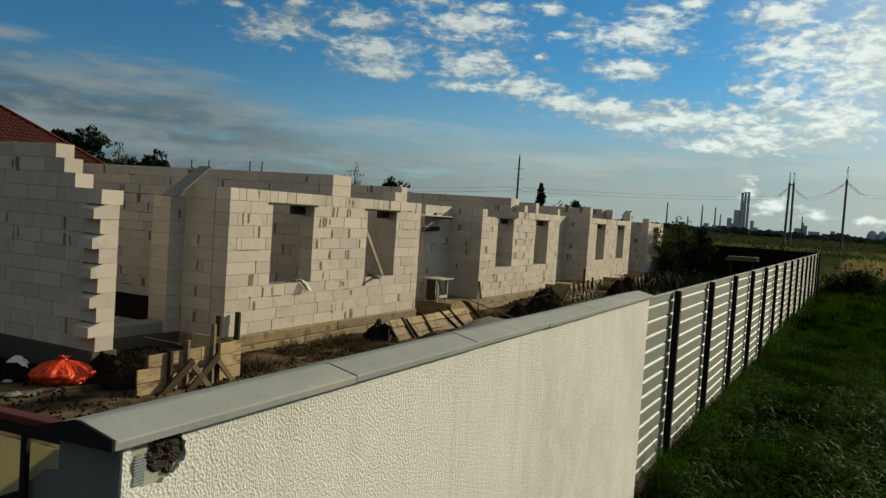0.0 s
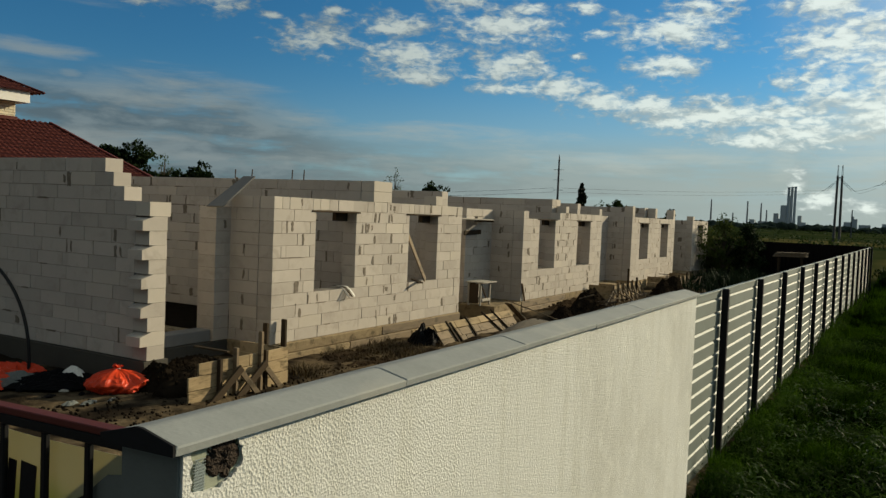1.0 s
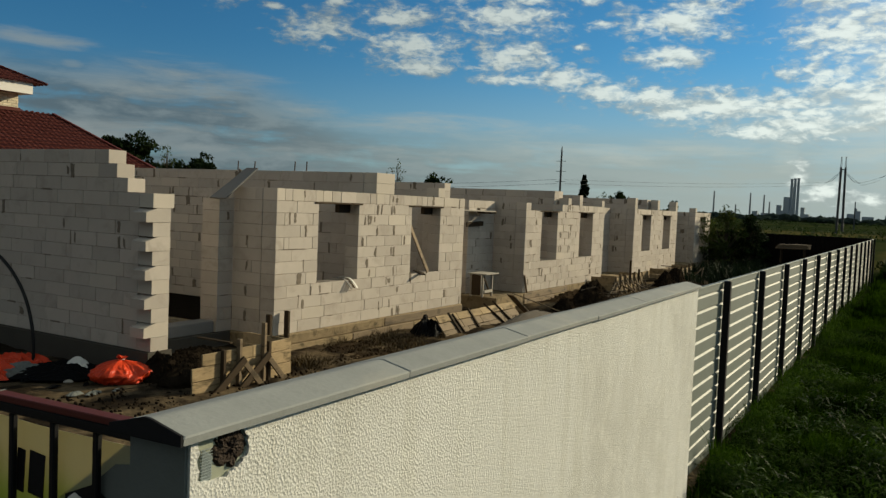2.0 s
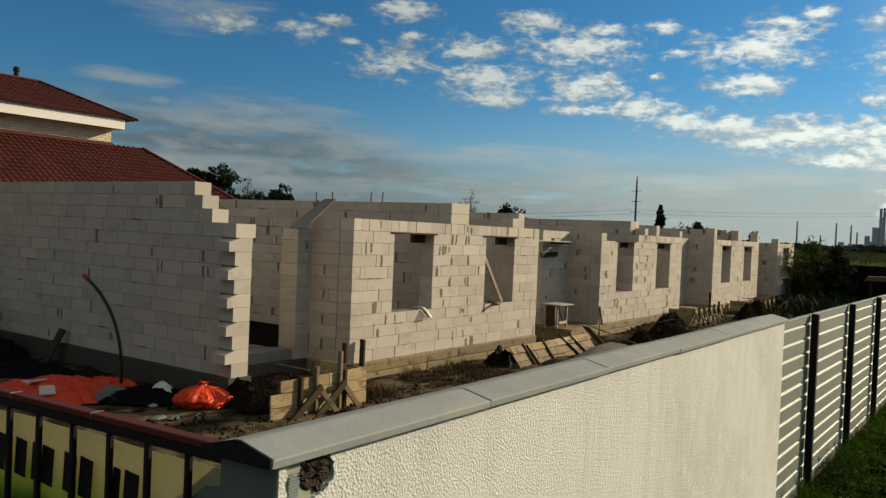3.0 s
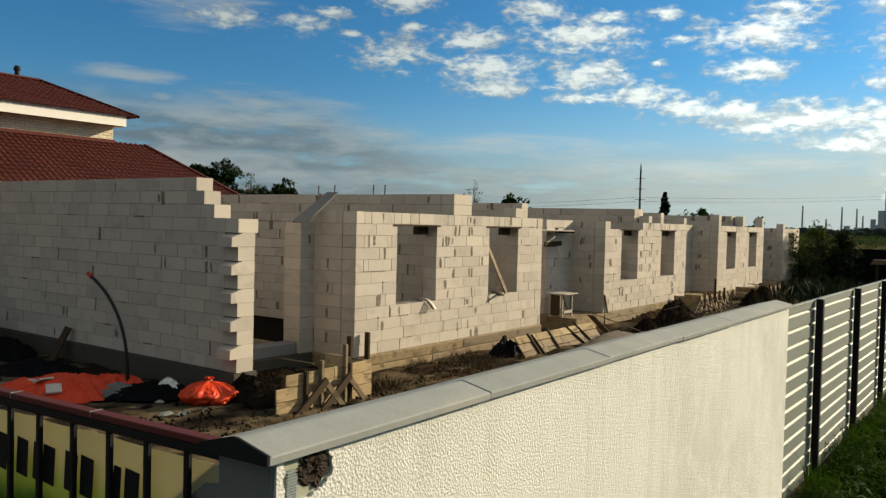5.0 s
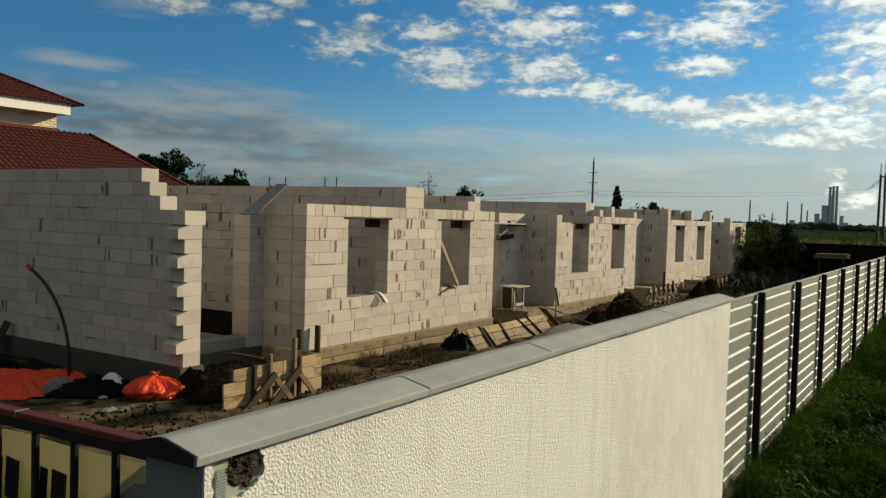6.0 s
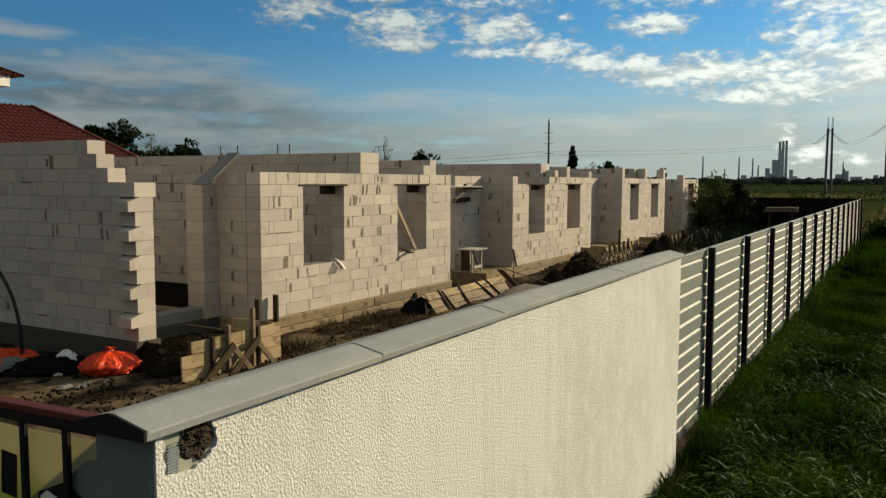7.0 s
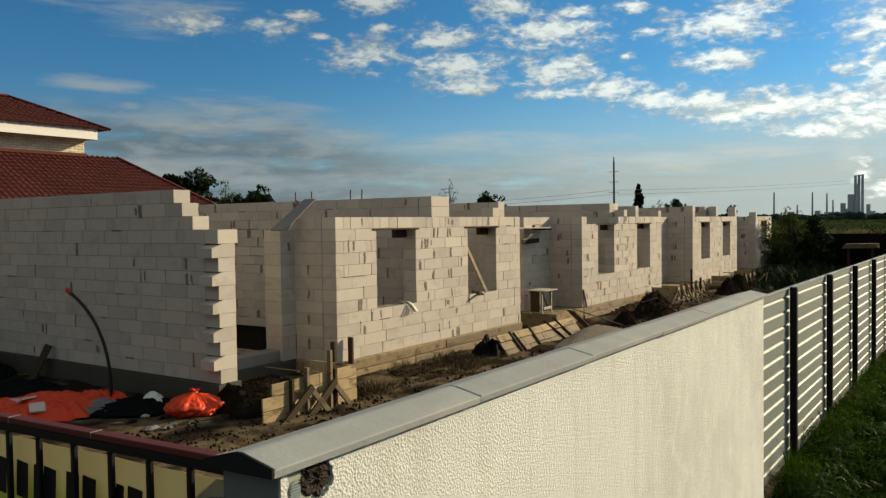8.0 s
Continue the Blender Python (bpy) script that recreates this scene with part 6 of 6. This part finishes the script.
def tied_sack(at, size, mat, label, seed, turn):
    """A full plastic sack, its mouth gathered in pleats to a knot with a loose tuft above."""
    ob = thing("orange_sack", label, "sack", at=at)
    ob.rotation_euler.z = radians(turn)
    profile = ((0.0, 0.0), (0.80, 0.0), (0.97, 0.12), (1.0, 0.30), (0.95, 0.48), (0.83, 0.62), (0.64, 0.74), (0.42, 0.82), (0.22, 0.88), (0.10, 0.92), (0.06, 0.95), (0.10, 1.0), (0.16, 1.07), (0.08, 1.1))
    fine = []
    for (r0, h0), (r1, h1) in zip(profile, profile[1:]):
        fine += [(r0 + (r1 - r0) * q / 4, h0 + (h1 - h0) * q / 4) for q in range(4)]
    n = 120
    verts, faces = [], []
    for r, h in fine:
        for k in range(n):
            t = 2 * math.pi * k / n
            c, d = math.cos(t), math.sin(t)
            warp = t + 0.25 * noise.noise((c * 1.5, d * 1.5, h * 2 + seed))
            pleat = 0.6 * math.sin(9 * warp + 2 * h) + 0.4 * math.sin(17 * warp + seed) + 0.25 * math.sin(31 * warp)
            grow = 0.13 * min(1.0, max(0.0, h - 0.25) * 2.2) * (1 if r > 0.15 else 0.7)
            dent = 0.22 * noise.noise((c * 1.8 + seed, d * 1.8, h * 2.2)) - 0.16 * abs(noise.noise((c * 4 + seed, d * 4, h * 5)))
            rr = r * (1 + grow * pleat + dent)
            sag = 0.07 * noise.noise((c * 1.3, d * 1.3, seed)) * min(1.0, h * 3)
            verts.append((rr * c * size[0], rr * d * size[1], (h + sag - 0.02 * pleat * grow * 4) * size[2]))
    rows = len(fine)
    faces = [(j * n + k, j * n + (k + 1) % n, (j + 1) * n + (k + 1) % n, (j + 1) * n + k) for j in range(rows - 1) for k in range(n)]
    faces.append(tuple((rows - 1) * n + k for k in range(n)))
    mesh_object("sack", verts, faces, mat, ob)
    bm = bmesh.new()
    tube(bm, [(0.08 * size[0] * math.cos(q), 0.08 * size[1] * math.sin(q), 0.945 * size[2]) for q in np.linspace(0, 6.0, 14)], [0.008] * 14, 6)
    part("tie", bm, WHITE_PRINT, ob, "pale tie round the neck")
    return ob


bag = tied_sack((-9.02, 7.08, 0.02), (0.41, 0.35, 0.315), ORANGE, "tied bright orange plastic sack on the soil", 51, 45)
cloth = crumpled("orange_sheet", (-11.0, 6.05, 0.0), (0.9, 0.62, 0.3), ORANGE, "crumpled orange plastic sheeting with a pale print", "sheeting", 52, 42, 5.0)
crumpled("orange_sheet", (-10.72, 6.7, 0.0), (0.5, 0.24, 0.26), ORANGE, "crumpled strip of orange plastic sheeting", "sheeting", 53, 30, 4.0)
for at, size, m_, lab, s_, turn in (
        ((-10.0, 6.85, 0), (0.75, 0.4, 0.22), FILM, "crumpled black plastic film on the ground", 54, 40), ((-10.35, 6.5, 0), (0.55, 0.22, 0.2), GREY_FILM, "crumpled grey plastic film by the sack", 55, 40),
        # black lump added to stand for the shaded gap at the formwork's end
        ((-8.02, 13.38, -0.05), (0.42, 0.42, 0.5), FILM, "black lump added for the deep shade in the gap beside the formwork", 68, 0),
        ((-12.6, 6.6, 0), (1.1, 0.5, 0.26), FILM, "heap of black plastic film", 56, 10), ((-14.6, 6.95, 0), (1.0, 0.45, 0.42), FILM, "low heap of black plastic film by the wall", 57, 0),
        ((-13.2, 5.5, 0), (1.0, 0.5, 0.22), FILM, "black plastic film on the ground", 58, 20),
        ((-12.3, 5.6, 0), (0.4, 0.16, 0.1), GREY_FILM, "scrap of grey plastic film", 66, 60), ((-9.9, 7.05, 0.12), (0.2, 0.14, 0.14), WHITE_TRIM, "scrap of white plastic", 67, 0)):
    crumpled("plastic_film", at, size, m_, lab, "sheeting", s_, turn)


def pipe(points, label):
    ob = thing("flexible_pipe", label, "pipe")
    bm = bmesh.new()
    p0, p1, p2 = (Vector(p) for p in points)
    pts = [(1 - t) ** 2 * p0 + 2 * t * (1 - t) * p1 + t * t * p2 for t in (k / 19 for k in range(20))]
    tube(bm, pts, [0.024] * 20, 10)
    part("pipe", bm, PIPE, ob, smooth=True)
    bm = bmesh.new()
    d = (pts[-1] - pts[-2]).normalized()
    tube(bm, [pts[-1] - d * 0.02, pts[-1] + d * 0.1], [0.034, 0.034], 10)
    part("cap", bm, RED_CAP, ob, "red end cap")


pipe(((-10.55, 6.8, 0.05), (-10.45, 6.8, 1.15), (-11.52, 6.8, 1.62)), "bent black pipe standing out of the ground with a red cap")
lean = thing("leaning_plank", "dark plank leaning against the end wall footing", "plank")
bar("plank", (-13.32, 7.12, 0.0), (-13.24, 7.41, 0.62), 0.17, 0.03, WOOD_OLD, lean, turn=20)


def rubbish():
    """Heap of brush and soil with torn sheeting, bags and boards on it."""
    rng = random.Random(71)
    heap("rubbish_heap", (-15.9, 6.25, 0), (1.7, 1.15, 0.95), SOIL_HEAP, "heap of dark soil, brush and rubbish", 73, 0.75)
    for k, (x, y, z, sz, m_, lab) in enumerate((
            (-16.3, 6.0, 0.76, (0.5, 0.22, 0.12), RED_CLOTH, "crumpled red sheeting on top of the rubbish heap"),
            (-15.2, 6.0, 0.8, (0.3, 0.16, 0.12), RED_CLOTH, "strip of red sheeting on the rubbish heap"),
            (-14.95, 5.55, 0.46, (0.34, 0.14, 0.16), RED_CLOTH, "torn red sheeting lying on the rubbish heap"),
            (-14.6, 5.7, 0.3, (0.28, 0.12, 0.12), RED_CLOTH, "scrap of red sheeting on the rubbish heap"),
            (-15.0, 6.2, 0.66, (0.17, 0.15, 0.14), GREY_FILM, "pale plastic bag on the rubbish heap"),
            (-14.6, 6.5, 0.36, (0.3, 0.17, 0.16), GREY_FILM, "pale blue-grey bag beside the rubbish heap"),
            (-14.2, 6.0, 0.22, (0.2, 0.1, 0.12), GREY_FILM, "crumpled grey plastic film scrap"),
            (-13.85, 5.8, 0.12, (0.08, 0.05, 0.04), WHITE_TRIM, "scrap of white plastic at the heap's foot"),
            (-16.5, 5.2, 0.4, (0.3, 0.2, 0.16), GREY_FILM, "pale torn bag low on the rubbish heap"),
            (-15.6, 5.6, 0.62, (0.24, 0.12, 0.1), GREY_FILM, "grey film caught in the brush"),
            (-15.35, 5.75, 0.5, (0.3, 0.16, 0.14), FILM, "black film caught in the brush"),
            (-14.5, 6.2, 0.0, (0.5, 0.4, 0.4), FILM, "black film at the foot of the heap"),
            (-15.3, 5.2, 0.0, (0.6, 0.5, 0.45), FILM, "torn black film on the rubbish heap"))):
        crumpled("rubbish", (x, y, z), sz, m_, lab, "rubbish", 60 + k, rng.uniform(0, 180), 1.6)
    for x, y, z, w_, h_ in ((-14.65, 5.35, 0.5, 0.46, 0.26), (-14.2, 5.8, 0.56, 0.36, 0.14), (-15.5, 5.3, 0.62, 0.3, 0.2)):
        ob = thing("foam_board", "pale foam board on the rubbish heap", "board")
        bm = bmesh.new()
        add_box(bm, pose(x, y, z, 28, 22, rng.uniform(20, 60)), w_, h_, 0.05, 0.008)
        part("board", bm, GREY_FILM, ob)
    stack_ = thing("covered_stack", "tall uneven black block by the brown fence", "stack")
    bm = bmesh.new()
    add_box(bm, pose(-17.2, 7.95, 0.66, 0, 0, 6), 0.85, 1.1, 1.32, 0.05)
    bmesh.ops.subdivide_edges(bm, edges=bm.edges, cuts=5, use_grid_fill=True)
    for v in bm.verts:
        v.co += Vector(noise.noise_vector(v.co * 3.0)) * 0.05
    part("film_cover", bm, FILM, stack_)
    sticks("twigs and brush sticking out of the rubbish heap", (-15.4, 6.0, 0.7), 80, (0.8, 0.6, 0.3), 72, (0.15, 0.45), 0.009)
    bm = bmesh.new()
    for _ in range(170):
        a, r = rng.uniform(0, 6.28), rng.uniform(0, 0.85)
        foliage(bm, (-15.8 + 1.3 * r * math.cos(a), 6.15 + 0.85 * r * math.sin(a), 0.16 + 0.8 * (1 - r)), 0.16, 26, 0.075, rng)
    tagged(part("dry_brush", bm, ROOTS, None, "withered leaves and brush on the rubbish heap"), category="brush", kind="stuff")
    # small scraps strewn between the heap and the sack
    for k in range(26):
        x = rng.uniform(-14.0, -8.6)
        y = 6.9 - 0.05 * (x + 9) + rng.uniform(-0.75, 0.25)
        crumpled("scrap", (x, y, 0.02), (rng.uniform(0.05, 0.14), rng.uniform(0.03, 0.08), rng.uniform(0.02, 0.05)), rng.choice((GREY_FILM, FILM, FILM, WOOD_GREY)),
                      "small crumpled scrap lying on the dark soil", "scrap", 200 + k, rng.uniform(0, 180))


rubbish()
# print on the orange sheeting, as plain squares
skin = cloth.children[0].data
for x, y in ((-11.2, 5.76), (-10.93, 5.76), (-10.66, 5.76)):
    spot = cloth.matrix_basis.inverted() @ Vector((x, y, 0.25))
    near_ = min((v for v in skin.vertices if v.normal.z > 0.1), key=lambda v: (v.co.xy - spot.xy).length)
    out_ = (near_.normal + Vector((0, 0, 0.6))).normalized()
    bm = bmesh.new()
    add_box(bm, look(near_.co + 0.01 * out_, near_.co - out_), 0.2, 0.2, 0.03, 0.004)
    part("print_bar", bm, WHITE_PRINT, cloth, "pale printed square")

# lumber stack by the rear fence
stack = thing("lumber_stack", "stack of pale boards on trestles by the rear fence", "lumber")
for k in range(5):
    for lay in range(3):
        bar("board", (-5.45 + 0.06 * lay, 40.9 + 0.16 * k, 1.22 + 0.075 * lay), (-3.95 - 0.05 * ((k + lay) % 3), 40.9 + 0.16 * k, 1.25 + 0.075 * lay), 0.15, 0.06, WOOD_STAINED, stack)
for x in (-5.2, -4.2):
    for y in (40.95, 41.5):
        bar("leg", (x, y, -0.1), (x, y, 1.19), 0.07, 0.07, WOOD_OLD, stack)
